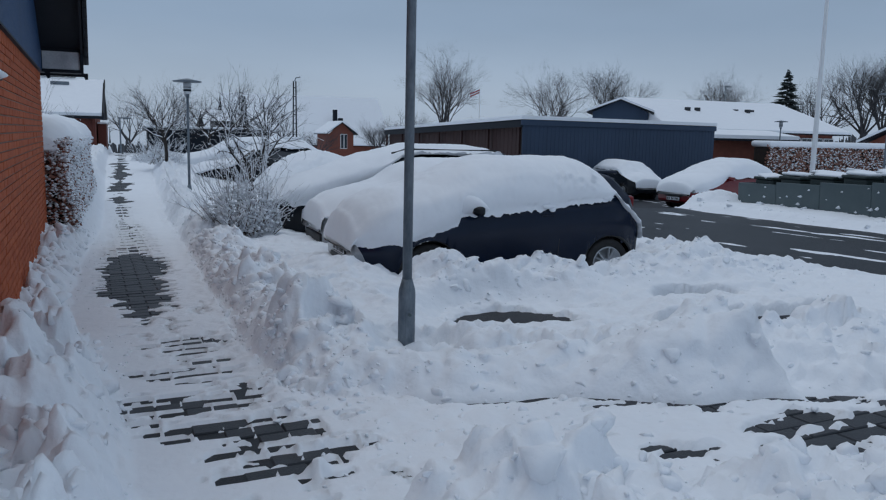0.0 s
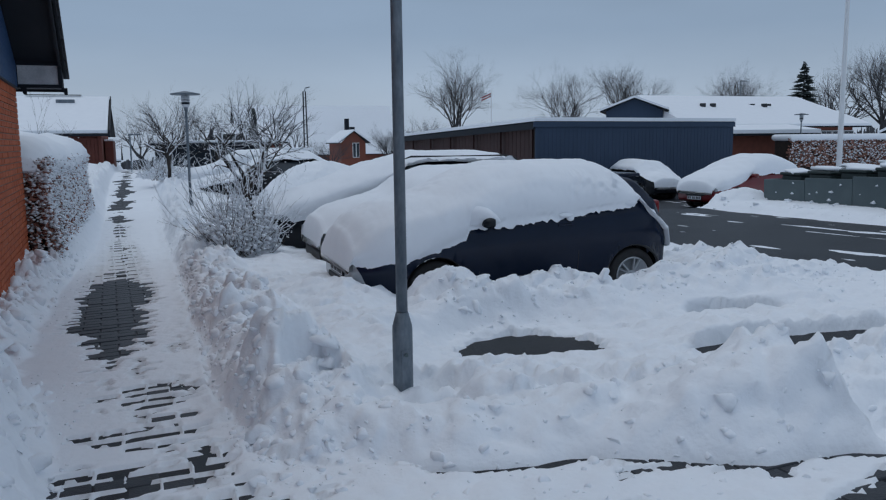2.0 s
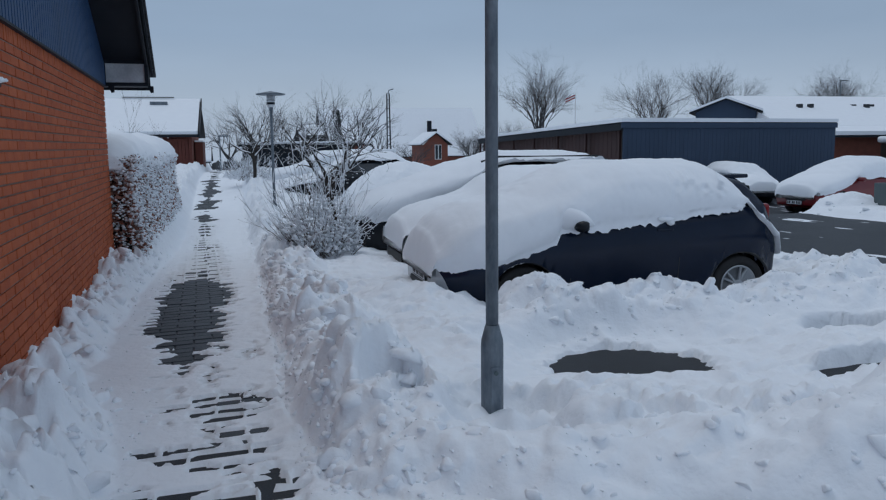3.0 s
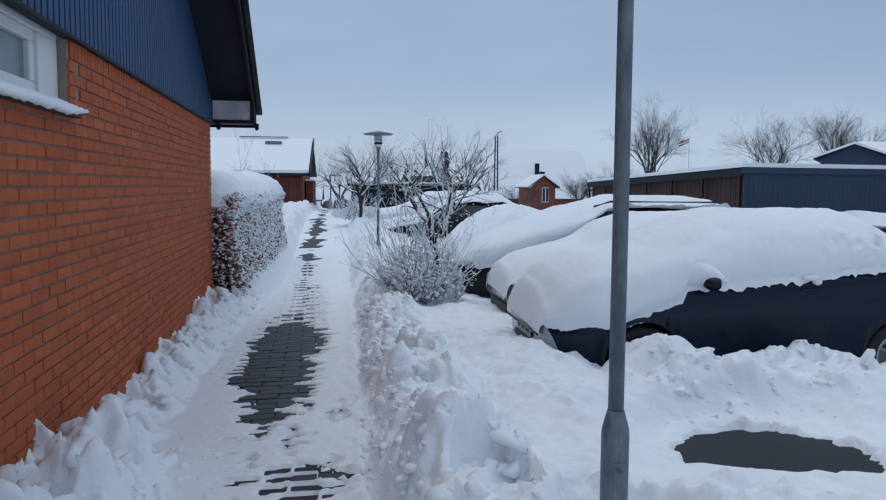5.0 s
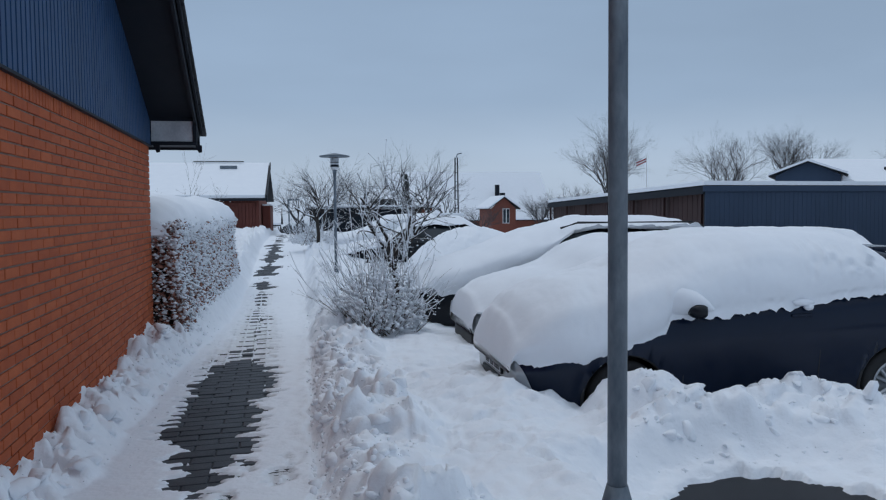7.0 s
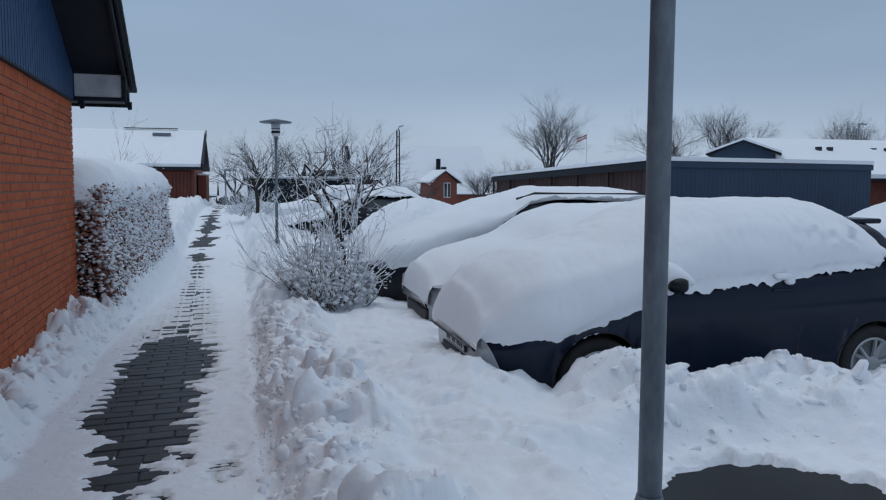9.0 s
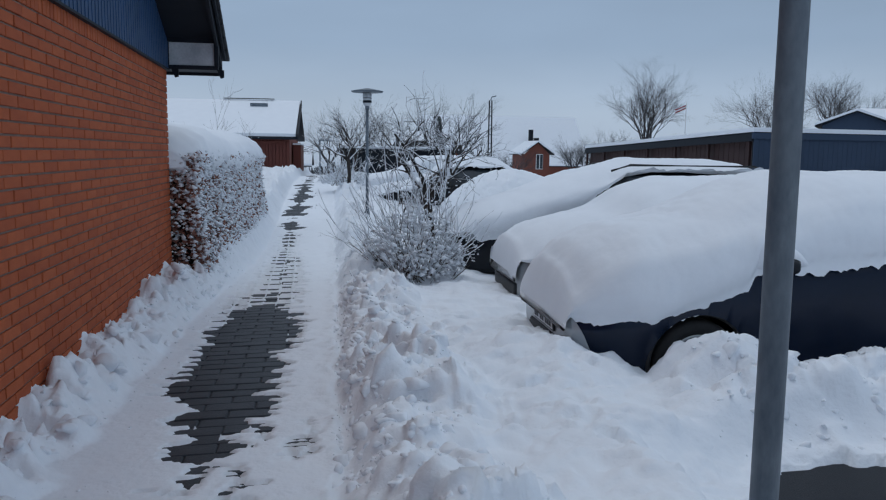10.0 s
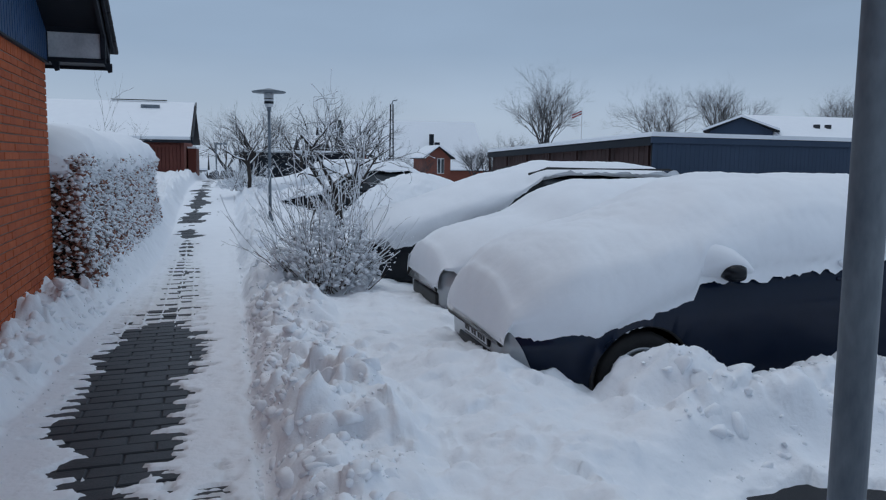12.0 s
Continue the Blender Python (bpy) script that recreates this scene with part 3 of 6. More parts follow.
# ---- brick house beside the path ----
COURSE, PITCH = 0.0668, 0.246
WALL_TOP = 2.36
W0, W1, WZ0, WZ1 = -7.15, -5.86, 1.955, 2.355      # window opening along y and z
HOUSE_Y0, RIDGE_Y, SLOPE = -9.4, -4.7, math.tan(radians(24))
house = thing("brick_house", "single-storey red brick house with blue boarded gable and dark roof", "house")
bm = bmesh.new()
for y0, y1, z0, z1 in ((HOUSE_Y0, W0, -0.3, WALL_TOP), (W1, 0, -0.3, WALL_TOP), (W0, W1, -0.3, WZ0)):
    box(bm, -0.30, -0.012, y0, y1, z0, z1)
wall = part("wall", bm, MORTAR, house, "pale mortar bed between the bricks")
part("back_wall", bx(-7.0, -0.31, -0.3, -0.008, -0.3, WALL_TOP), BRICK, house)
part("gable_backing", bx(-0.2, -0.03, HOUSE_Y0, 0.0, WALL_TOP, WALL_TOP + 0.04), DARK_TRIM, house)


def roof_z(y):
    return 2.62 + SLOPE * min(0.12 - y, y - 2 * RIDGE_Y + 0.12)


# upright boards of the gable
by = HOUSE_Y0
k = 0
while by < -0.02:
    y1 = min(by + 0.088, 0.0)
    za, zb = roof_z(by) - 0.06, roof_z(y1) - 0.06
    bm = bmesh.new()
    x0, x1 = -0.05, 0.022
    lip = 0.012
    vs = [(x0, by, 2.34), (x0, y1, 2.34), (x1, y1 - lip, 2.34), (x1, by + lip, 2.34), (x0, by, za), (x0, y1, zb), (x1, y1 - lip, zb), (x1, by + lip, za)]
    vv = [bm.verts.new(v) for v in vs]
    for f in ((0, 3, 2, 1), (4, 5, 6, 7), (0, 4, 7, 3), (1, 2, 6, 5), (2, 3, 7, 6), (0, 1, 5, 4)):
        bm.faces.new([vv[i] for i in f])
    part("board", bm, BLUE_BOARD, house)
    by += 0.09
part("drip_edge", bx(-0.02, 0.035, HOUSE_Y0, 0.0, 2.325, 2.343), DARK_TRIM, house)


def slab(name, x0, x1, ya, za, yb, zb, thick, material, parent, label=""):
    bm = bmesh.new()
    vs = [bm.verts.new(v) for v in ((x0, ya, za), (x1, ya, za), (x1, yb, zb), (x0, yb, zb), (x0, ya, za + thick), (x1, ya, za + thick), (x1, yb, zb + thick), (x0, yb, zb + thick))]
    for f in ((0, 3, 2, 1), (4, 5, 6, 7), (0, 1, 5, 4), (1, 2, 6, 5), (2, 3, 7, 6), (3, 0, 4, 7)):
        bm.faces.new([vs[i] for i in f])
    return part(name, bm, material, parent, label)


EY = 0.42                                        # eave line
rz = roof_z(RIDGE_Y)
ez = roof_z(0) - SLOPE * EY
slab("soffit", -7, 0.50, EY - 0.1, ez + 0.03, RIDGE_Y, rz, 0.03, DARK_TRIM, house, "dark boarded underside of the roof")
slab("soffit", -7, 0.50, 2 * RIDGE_Y - EY, ez, RIDGE_Y, rz, 0.03, DARK_TRIM, house)
slab("roof", -7, 0.52, EY, ez + 0.05, RIDGE_Y, rz + 0.05, 0.07, ROOF_DARK, house, "dark corrugated roof sheets")
slab("roof", -7, 0.52, 2 * RIDGE_Y - EY, ez + 0.05, RIDGE_Y, rz + 0.05, 0.07, ROOF_DARK, house)
slab("bargeboard", 0.50, 0.53, EY, ez - 0.10, RIDGE_Y, rz - 0.10, 0.17, DARK_TRIM, house, "dark painted bargeboard")
slab("bargeboard", 0.545, 0.57, EY - 0.02, ez - 0.0, RIDGE_Y, rz - 0.0, 0.13, DARK_TRIM, house, "dark painted bargeboard")
slab("bargeboard", 0.50, 0.53, 2 * RIDGE_Y - EY, ez - 0.10, RIDGE_Y, rz - 0.10, 0.17, DARK_TRIM, house)
# overlapping sheet ends along the verge
t = 0.0
while t < 1.0:
    y = EY + (RIDGE_Y - EY) * t
    z = ez + (rz - ez) * t + 0.055
    bm = bx(-0.07, 0.045, -0.13, 0.13, 0, 0.045, 0.008)
    o = part("roof_sheet_end", bm, ROOF_DARK, house)
    o.matrix_local = pose(0.555, y, z, -math.degrees(math.atan(SLOPE)) + 3, 0, 0)
    t += 0.045
part("roof_snow", bx(-7, 0.40, RIDGE_Y - 0.1, RIDGE_Y + 0.1, rz + 0.08, rz + 0.2, 0.05), SNOW_SOFT, house)
# boxed eave at the corner
part("eave_panel", bx(0.01, 0.49, 0.0, 0.03, 2.385, 2.625), FROST_PANEL, house, "white frosted board closing the eave")
part("eave_rail", bx(-0.01, 0.53, -0.02, 0.04, 2.345, 2.388, 0.006), DARK_TRIM, house)
part("eave_rail", bx(-0.01, 0.53, -0.02, 0.04, 2.622, 2.70, 0.006), DARK_TRIM, house)
part("eave_post", bx(-0.012, 0.03, -0.025, 0.04, 2.389, 2.62, 0.004), DARK_TRIM, house)
part("eave_post", bx(0.488, 0.533, -0.025, 0.04, 2.389, 2.62, 0.004), DARK_TRIM, house)
part("eave_soffit", bx(-7, 0.5, 0.045, EY - 0.03, 2.35, 2.37), DARK_TRIM, house)
part("fascia", bx(-7, 0.53, EY - 0.03, EY, 2.32, ez + 0.1), DARK_TRIM, house)
for x in (0.05, 0.515):
    bm = bmesh.new()
    vs = [bm.verts.new(v) for v in ((x, -0.02, 2.346), (x + 0.07, -0.02, 2.346), (x + 0.07, -0.02, 2.27), (x + 0.035, -0.02, 2.26), (x, 0.03, 2.346), (x + 0.07, 0.03, 2.346), (x + 0.07, 0.03, 2.27), (x + 0.035, 0.03, 2.26))]
    for f in ((0, 3, 2, 1), (4, 5, 6, 7), (0, 1, 5, 4), (1, 2, 6, 5), (2, 3, 7, 6), (3, 0, 4, 7)):
        bm.faces.new([vs[i] for i in f])
    part("bracket_end", bm, DARK_TRIM, house)

# window high in the wall
window = thing("window_1", "small white-framed frosted window high in the brick wall", "window", kind="structure")
bm = bmesh.new()
for y0, y1, z0, z1 in ((W0, W1, WZ0 + 0.0, WZ0 + 0.05), (W0, W1, WZ1 - 0.045, WZ1 - 0.004), (W0, W0 + 0.05, WZ0 + 0.05, WZ1 - 0.045), (W1 - 0.30, W1 - 0.004, WZ0 + 0.05, WZ1 - 0.045)):
    box(bm, -0.145, -0.055, y0, y1, z0, z1, 0.006)
part("window_frame", bm, WHITE_PAINT, window)
bm = bmesh.new()
for y0, y1, z0, z1 in ((W0 + 0.05, W1 - 0.30, WZ0 + 0.05, WZ0 + 0.11), (W0 + 0.05, W1 - 0.30, WZ1 - 0.10, WZ1 - 0.045), (W1 - 0.37, W1 - 0.30, WZ0 + 0.11, WZ1 - 0.10), (W0 + 0.05, W0 + 0.11, WZ0 + 0.11, WZ1 - 0.10)):
    box(bm, -0.135, -0.07, y0, y1, z0, z1, 0.008)
part("sash", bm, WHITE_PAINT, window)
part("pane", bx(-0.11, -0.10, W0 + 0.10, W1 - 0.36, WZ0 + 0.10, WZ1 - 0.09), FROST_GLASS, window)
part("window_sill", bx(-0.17, 0.05, W0 - 0.02, W1 + 0.03, WZ0 - 0.035, WZ0 - 0.003, 0.006), ROOF_DARK, window)
nyS = 46
vs, fs = [], []
for i in range(nyS):
    y = W0 - 0.02 + (W1 + 0.06 - W0) * i / (nyS - 1)
    d = 1.0 if i < nyS - 9 else max(0.12, (nyS - i) / 10)
    jz = random.uniform(-0.006, 0.006)
    vs += [(-0.14, y, WZ0), (-0.14, y, WZ0 + 0.03 * d + jz), (0.03, y, WZ0 + 0.035 * d + jz), (0.075, y, WZ0 + 0.012 + jz), (0.085, y, WZ0 - 0.02 * d + jz), (0.06, y, WZ0 - 0.035 * d + jz), (0.0, y, WZ0 - 0.008)]
for i in range(nyS - 1):
    for k in range(7):
        a = i * 7
        fs.append((a + k, a + (k + 1) % 7, a + 7 + (k + 1) % 7, a + 7 + k))
fs += [tuple(range(7)), tuple(range((nyS - 1) * 7 + 6, (nyS - 1) * 7 - 1, -1))]
sill_snow = tagged(arr_mesh("snow_on_sill", vs, fs, SNOW_SOFT, smooth=True), "rounded strip of snow lying on the window sill", "snow")


# ---- lamp post and path lamp ----
def lamp_post(x, y, height, head):
    p = thing("lamp_post", "grey galvanised steel lamp post standing in the snow", "lamp post", "path lamps", at=pose(x, y, 0))
    part("base_tube", turned([(0.056, -0.3), (0.056, 0.43), (0.054, 0.455), (0.034, 0.53)], 28), GALV, p, smooth=True)
    part("pole", turned([(0.0315, 0.52), (0.030, height - 0.4), (0.030, height)], 28), GALV, p, smooth=True)
    hatch = part("hatch", bx(-0.026, 0.026, -0.060, -0.05, 0.05, 0.33, 0.004), GALV, p)
    part("bolt", turned([(0.011, 0), (0.011, 0.008)], 10), STEEL_GREY, hatch).matrix_local = pose(0, -0.06, 0.30, 90)
    if head:
        part("collar", turned([(0.045, height - 0.02), (0.045, height + 0.06)], 16), GALV, p)
        part("lantern", turned([(0.07, height + 0.06), (0.085, height + 0.10), (0.095, height + 0.31), (0.07, height + 0.33)], 20), FROST_PANEL, p, "frosted lantern glass", True)
        part("band", turned([(0.091, height + 0.12), (0.091, height + 0.17)], 20), DARK_TRIM, p)
        part("band", turned([(0.091, height + 0.21), (0.091, height + 0.235)], 20), DARK_TRIM, p)
        part("shade", turned([(0.07, height + 0.33), (0.32, height + 0.335), (0.335, height + 0.36), (0.24, height + 0.38), (0.03, height + 0.42)], 32), GALV, p, "wide flat metal shade", True)
    return p


lamp_post(2.657, -7.042, 4.0, True)
lamp_post(2.36, 8.2, 2.60, True)


# ---- snow blankets and cars ----
def smooth_list(v, n):
    v = np.array(v, float)
    for _ in range(n):
        p = np.concatenate([[v[0]], v, [v[-1]]])
        v = (p[:-2] + 2 * p[1:-1] + p[2:]) / 4
    return v


def car(kind, name_label, at, L, W, H, paint, top, snow_top, snow_low, wheels, belt, windows=(), wheel_r=0.29, full=True, rails=False, snow_side=0.05, bumper=None, rings_n=96, cols=33, scuff=None):
    """A car with its front at local x = 0 and its rear at x = L, on the ground at z = 0.
    top, snow_top, snow_low, belt: rows of (x, z); wheels: x of both axles."""
    c = thing(kind, name_label, "car", "parked cars", at=at)
    xs = np.linspace(0, L, rings_n)
    tz = smooth_list(np.interp(xs, *zip(*top)), 2)
    bz = np.interp(xs, *zip(*belt))
    ends = np.minimum(xs, L - xs)
    hw = W / 2 * (1 - 0.26 * np.clip(1 - xs / 0.55, 0, 1) ** 2.2 - 0.13 * np.clip(1 - (L - xs) / 0.5, 0, 1) ** 2.2)
    low = 0.20 + 0.10 * np.clip(1 - ends / 0.3, 0, 1) ** 2
    bm = bmesh.new()
    grid, shape = [], []
    nlow = 9
    for i, x in enumerate(xs):
        w, b, t = hw[i], min(bz[i], tz[i] - 0.02), tz[i]
        cab = np.clip((t - b) / 0.45, 0, 1)
        ring = [(w * 0.55, low[i])]
        for k in range(nlow):
            f = k / (nlow - 1)
            z = low[i] + (b - low[i]) * f
            crease = 0.012 * math.sin(f * math.pi) + (0.012 if 0.55 < f < 0.8 else 0)
            ring.append((w * (0.955 + 0.035 * math.sin(f * 2.4)) + crease, z))
        wt = w * (0.97 - 0.22 * cab)
        ring += [(w * 0.965 - 0.01, b + 0.015), (wt + (w * 0.965 - wt) * 0.25, b + (t - b) * 0.72), (wt, t - 0.055 * cab - 0.012), (wt * 0.86, t - 0.012), (wt * 0.5, t + 0.006), (0, t + 0.012)]
        side = [bm.verts.new((x, -y, z)) for y, z in ring]
        other = [bm.verts.new((x, y, z)) for y, z in ring[:-1]][::-1]
        grid.append(side + other)
        shape.append([tuple(v.co) for v in side])
    n = len(grid[0])
    for a, b in zip(grid, grid[1:]):
        for k in range(n):
            bm.faces.new((a[k], b[k], b[(k + 1) % n], a[(k + 1) % n]))
    bm.faces.new(grid[0])
    bm.faces.new(grid[-1][::-1])
    ar = wheel_r * 1.16
    for v in bm.verts:
        for wx in wheels:
            d = math.hypot(v.co.x - wx, v.co.z - wheel_r)
            if abs(v.co.y) > W * 0.30 and abs(d - ar) < 0.05 and d > 1e-4:
                v.co.x, v.co.z = wx + (v.co.x - wx) * ar / d, wheel_r + (v.co.z - wheel_r) * ar / d
    dead = []
    for f in bm.faces:
        m = f.calc_center_median()
        if abs(m.y) > W * 0.33 and any(math.hypot(m.x - wx, m.z - wheel_r) < ar * 0.97 for wx in wheels):
            dead.append(f)
    bmesh.ops.delete(bm, geom=dead, context='FACES')
    bmesh.ops.recalc_face_normals(bm, faces=bm.faces)
    rings = [[(abs(v[1]), v[2]) for v in g] for g in shape]
    part("body", bm, paint, c, smooth=True)
    if bumper:
        # a bumper skin that hugs the nose and tapers back along both sides
        bm = bmesh.new()
        rows_ = []
        for k in range(2, nlow + 1):
            reach = min(0.17, max(0.02, 0.02 + 0.5 * (0.56 - rings[2][k][1])))
            line = []
            for j in range(13):
                x = reach * j / 12
                y = float(np.interp(x, xs[:24], [rings[i][k][0] for i in range(24)]))
                z = float(np.interp(x, xs[:24], [rings[i][k][1] for i in range(24)]))
                line.append((x - 0.007, y + 0.007, z))
            rows_.append(line)
        flanks = []
        for s in (-1, 1):
            vv = [[bm.verts.new((x, s * y, z)) for x, y, z in line] for line in rows_]
            flanks.append(vv)
            for a, b in zip(vv, vv[1:]):
                for j in range(12):
                    bm.faces.new((a[j], a[j + 1], b[j + 1], b[j]))
        for a, b, a2, b2 in zip(flanks[0], flanks[0][1:], flanks[1], flanks[1][1:]):
            bm.faces.new((a[0], a2[0], b2[0], b[0]))
        bmesh.ops.recalc_face_normals(bm, faces=bm.faces)
        bmesh.ops.solidify(bm, geom=bm.faces, thickness=0.004)
        part("front_bumper", bm, bumper, c, "silver grey front bumper tapering to the sides", True)
    for wx in wheels:
        for s in (-1, 1):
            wy = s * (W / 2 - 0.11)
            bm = bmesh.new()
            pts = [(wx + ar * math.cos(t), s * (W / 2 - 0.02), wheel_r + ar * math.sin(t)) for t in np.linspace(-0.35, math.pi + 0.35, 30)]
            tube(bm, pts, 0.014, 6)
            part("arch_trim", bm, BLACK_PLASTIC, c, smooth=True)
            bm = turned([(0.05, -0.02), (ar * 0.985, -0.02), (ar * 0.985, 0.3), (0.05, 0.3)], 28)
            bmesh.ops.reverse_faces(bm, faces=bm.faces)
            o = part("wheel_housing", bm, BLACK_PLASTIC, c)
            o.matrix_local = pose(wx, s * (W / 2 - 0.36), wheel_r, 90 if s < 0 else -90) @ pose(0, 0, -0.29)
            wheel = thing("wheel", "", "")
            wheel.parent = c
            wheel.matrix_local = pose(wx, wy, wheel_r, 90 if s < 0 else -90)
            R = wheel_r
            part("tyre", turned([(R * 0.68, -0.09), (R * 0.93, -0.09), (R, -0.06), (R, 0.06), (R * 0.93, 0.085), (R * 0.68, 0.075), (R * 0.66, 0.02)], 40), RUBBER, wheel, smooth=True)
            if full:
                bm = turned([(R * 0.58, -0.05), (R * 0.69, -0.03), (R * 0.69, 0.075), (R * 0.63, 0.082), (R * 0.60, 0.05)], 40)
                part("rim", bm, ALLOY, wheel, smooth=True)
                for q in range(5):
                    for off in (-0.10, 0.10):
                        a = 2 * math.pi * q / 5 + off
                        b = 2 * math.pi * q / 5 + off * 1.9
                        bm = bmesh.new()
                        tube(bm, [(0.05 * math.cos(a), 0.05 * math.sin(a), 0.06), (R * 0.63 * math.cos(b), R * 0.63 * math.sin(b), 0.066)], [0.018, 0.013], 5)
                        part("spoke", bm, ALLOY, wheel)
                part("hub_cap", turned([(0.055, 0.04), (0.055, 0.072), (0.03, 0.08)], 18), ALLOY, wheel)
    # snow blanket
    low_x, low_z = zip(*snow_low)
    zt = smooth_list(np.interp(xs, *zip(*snow_top)), 4)
    zl = np.interp(xs, low_x, low_z)
    verts, faces = [], []
    rows = []
    nose = ((-0.055, 0.26), (-0.052, 0.19), (-0.043, 0.12), (-0.030, 0.07), (-0.015, 0.03))
    ex = np.concatenate([[n_[0] for n_ in nose], xs, [L + 0.03]])
    for i, x in enumerate(ex):
        j = min(max(i - len(nose), 0), len(xs) - 1)
        w = hw[j]
        inset = nose[i][1] if i < len(nose) else 0.16 if i == len(ex) - 1 else 0.0
        w = w * (1 - 0.22 * inset) if i < len(nose) else w
        t, l = zt[j] - inset, zl[j]
        l = min(l, t - 0.06)
        bl = min(bz[j], tz[j] - 0.02)
        cab = float(np.clip((tz[j] - bl) / 0.45, 0, 1))
        row = []
        for k in range(cols):
            u = k / (cols - 1) * 2 - 1           # -1 side, 0 middle, 1 other side
            a = abs(u)
            if a > 0.55:
                f = (a - 0.55) / 0.45         # 0 shoulder, 1 lower lip
                zs = t - 0.13 - 0.05 * cab
                z = zs + (l - zs) * f
                lean = (0.16 * cab) * (1 - f)
                y = w * (0.99 - lean) + snow_side * math.sin(min(1, f * 1.15) * math.pi) * 0.9 + 0.018
                if f > 0.97:
                    y = w * 0.99 + 0.012
            else:
                f = a / 0.55
                y = f * (w * (0.99 - 0.16 * cab) - 0.0)
                z = t - (0.13 + 0.05 * cab) * f ** 3.2
            nz = 0.035 * (noise.noise((x * 1.6, u * 2.2, t * 3 + W)) + 0.5 * noise.noise((x * 5, u * 7, 2.2)))
            edge = (0.045 * noise.noise((x * 2.7, L, 1.0)) + 0.026 * noise.noise((x * 21, L, 7.0))) if a > 0.93 else 0
            patch = max(0.0, noise.noise((x * 1.1 + L, u * 1.7, 5.0)))
            nz += 0.03 * patch * noise.noise((x * 13, u * 16, 3.3)) + 0.006 * noise.noise((x * 22, u * 26, 9.0))
            if scuff and scuff[0] < x < scuff[1] and 0.45 < a < 0.80:
                nz += 0.02 * noise.noise((x * 17, u * 30, 1.0))
                y += 0.03 * noise.noise((x * 19, u * 34, 4.0))
            if a > 0.93:
                edge += 0.016 * noise.noise((x * 55, L, 2.0))
            row.append((x, math.copysign(y + nz * 0.4, u) if u else 0.0, z + nz * (1 - a * 0.4) + edge))
        rows.append(row)
    for row in rows:
        verts += row
    nr = len(rows)
    for i in range(nr - 1):
        for k in range(cols - 1):
            faces.append((i * cols + k, (i + 1) * cols + k, (i + 1) * cols + k + 1, i * cols + k + 1))
    faces.append(tuple(range(cols)))
    faces.append(tuple(range(nr * cols - 1, (nr - 1) * cols - 1, -1)))
    blanket = arr_mesh("snow_blanket", verts, faces, SNOW_SOFT, smooth=True)
    blanket.matrix_world = at
    tagged(blanket, "thick soft blanket of snow lying over a parked car", "snow", "snow on cars")
    return c, hw


def plate(parent, x, y, z, tilt=0, turn=0):
    p = part("number_plate", bx(-0.008, 0.008, -0.26, 0.26, -0.062, 0.062, 0.003), PLATE_INK, parent, "white number plate in a black holder")
    p.matrix_local = pose(x, y, z, 0, tilt, turn)
    part("plate_face", bx(-0.012, -0.0085, -0.246, 0.246, -0.05, 0.05, 0.001), PLATE_WHITE, p)
    for k, (a, wd) in enumerate(((-0.21, 0.05), (-0.15, 0.05), (-0.055, 0.045), (0.0, 0.045), (0.085, 0.045), (0.14, 0.045), (0.195, 0.045))):
        part("plate_bar", bx(-0.0150, -0.0122, -a - wd / 2, -a + wd / 2 - 0.008, -0.036, 0.036), PLATE_INK, p)
    return p


# first car: small dark hatchback
A1 = pose(3.20, -3.17, -0.2)
hatch, _ = car("small_hatchback", "small dark navy hatchback buried in snow along its roof", A1, 3.46, 1.62, 1.42, PAINT_NAVY,
               top=[(0, 0.62), (0.1, 0.74), (0.5, 0.88), (0.9, 0.97), (1.5, 1.33), (1.9, 1.42), (2.7, 1.41), (3.1, 1.34), (3.36, 1.02), (3.46, 0.82)],
               belt=[(0, 0.58), (0.9, 0.86), (1.3, 0.90), (2.6, 1.0), (3.3, 1.06), (3.46, 0.8)],
               snow_top=[(0, 0.86), (0.12, 1.00), (0.4, 1.12), (0.9, 1.24), (1.4, 1.44), (1.8, 1.52), (2.4, 1.53), (2.8, 1.50), (3.02, 1.40), (3.12, 1.22), (3.2, 1.08), (3.46, 0.86)],
               snow_low=[(0, 0.57), (0.10, 0.57), (0.3, 0.55), (0.45, 0.47), (0.62, 0.56), (0.8, 0.64), (1.0, 0.72), (1.08, 0.75), (1.12, 0.88), (1.4, 0.85), (2.2, 0.93), (2.9, 1.00), (3.0, 1.02), (3.05, 1.10), (3.46, 0.82)],
               wheels=(0.78, 3.02), snow_side=0.075, bumper=PAINT_SILVER, rings_n=180, cols=61, scuff=(2.25, 2.85))
plate(hatch, -0.025, 0.0, 0.47, -6)
part("grille", bx(-0.02, 0.05, -0.44, 0.44, 0.27, 0.385, 0.02), BLACK_PLASTIC, hatch, "black lower grille")
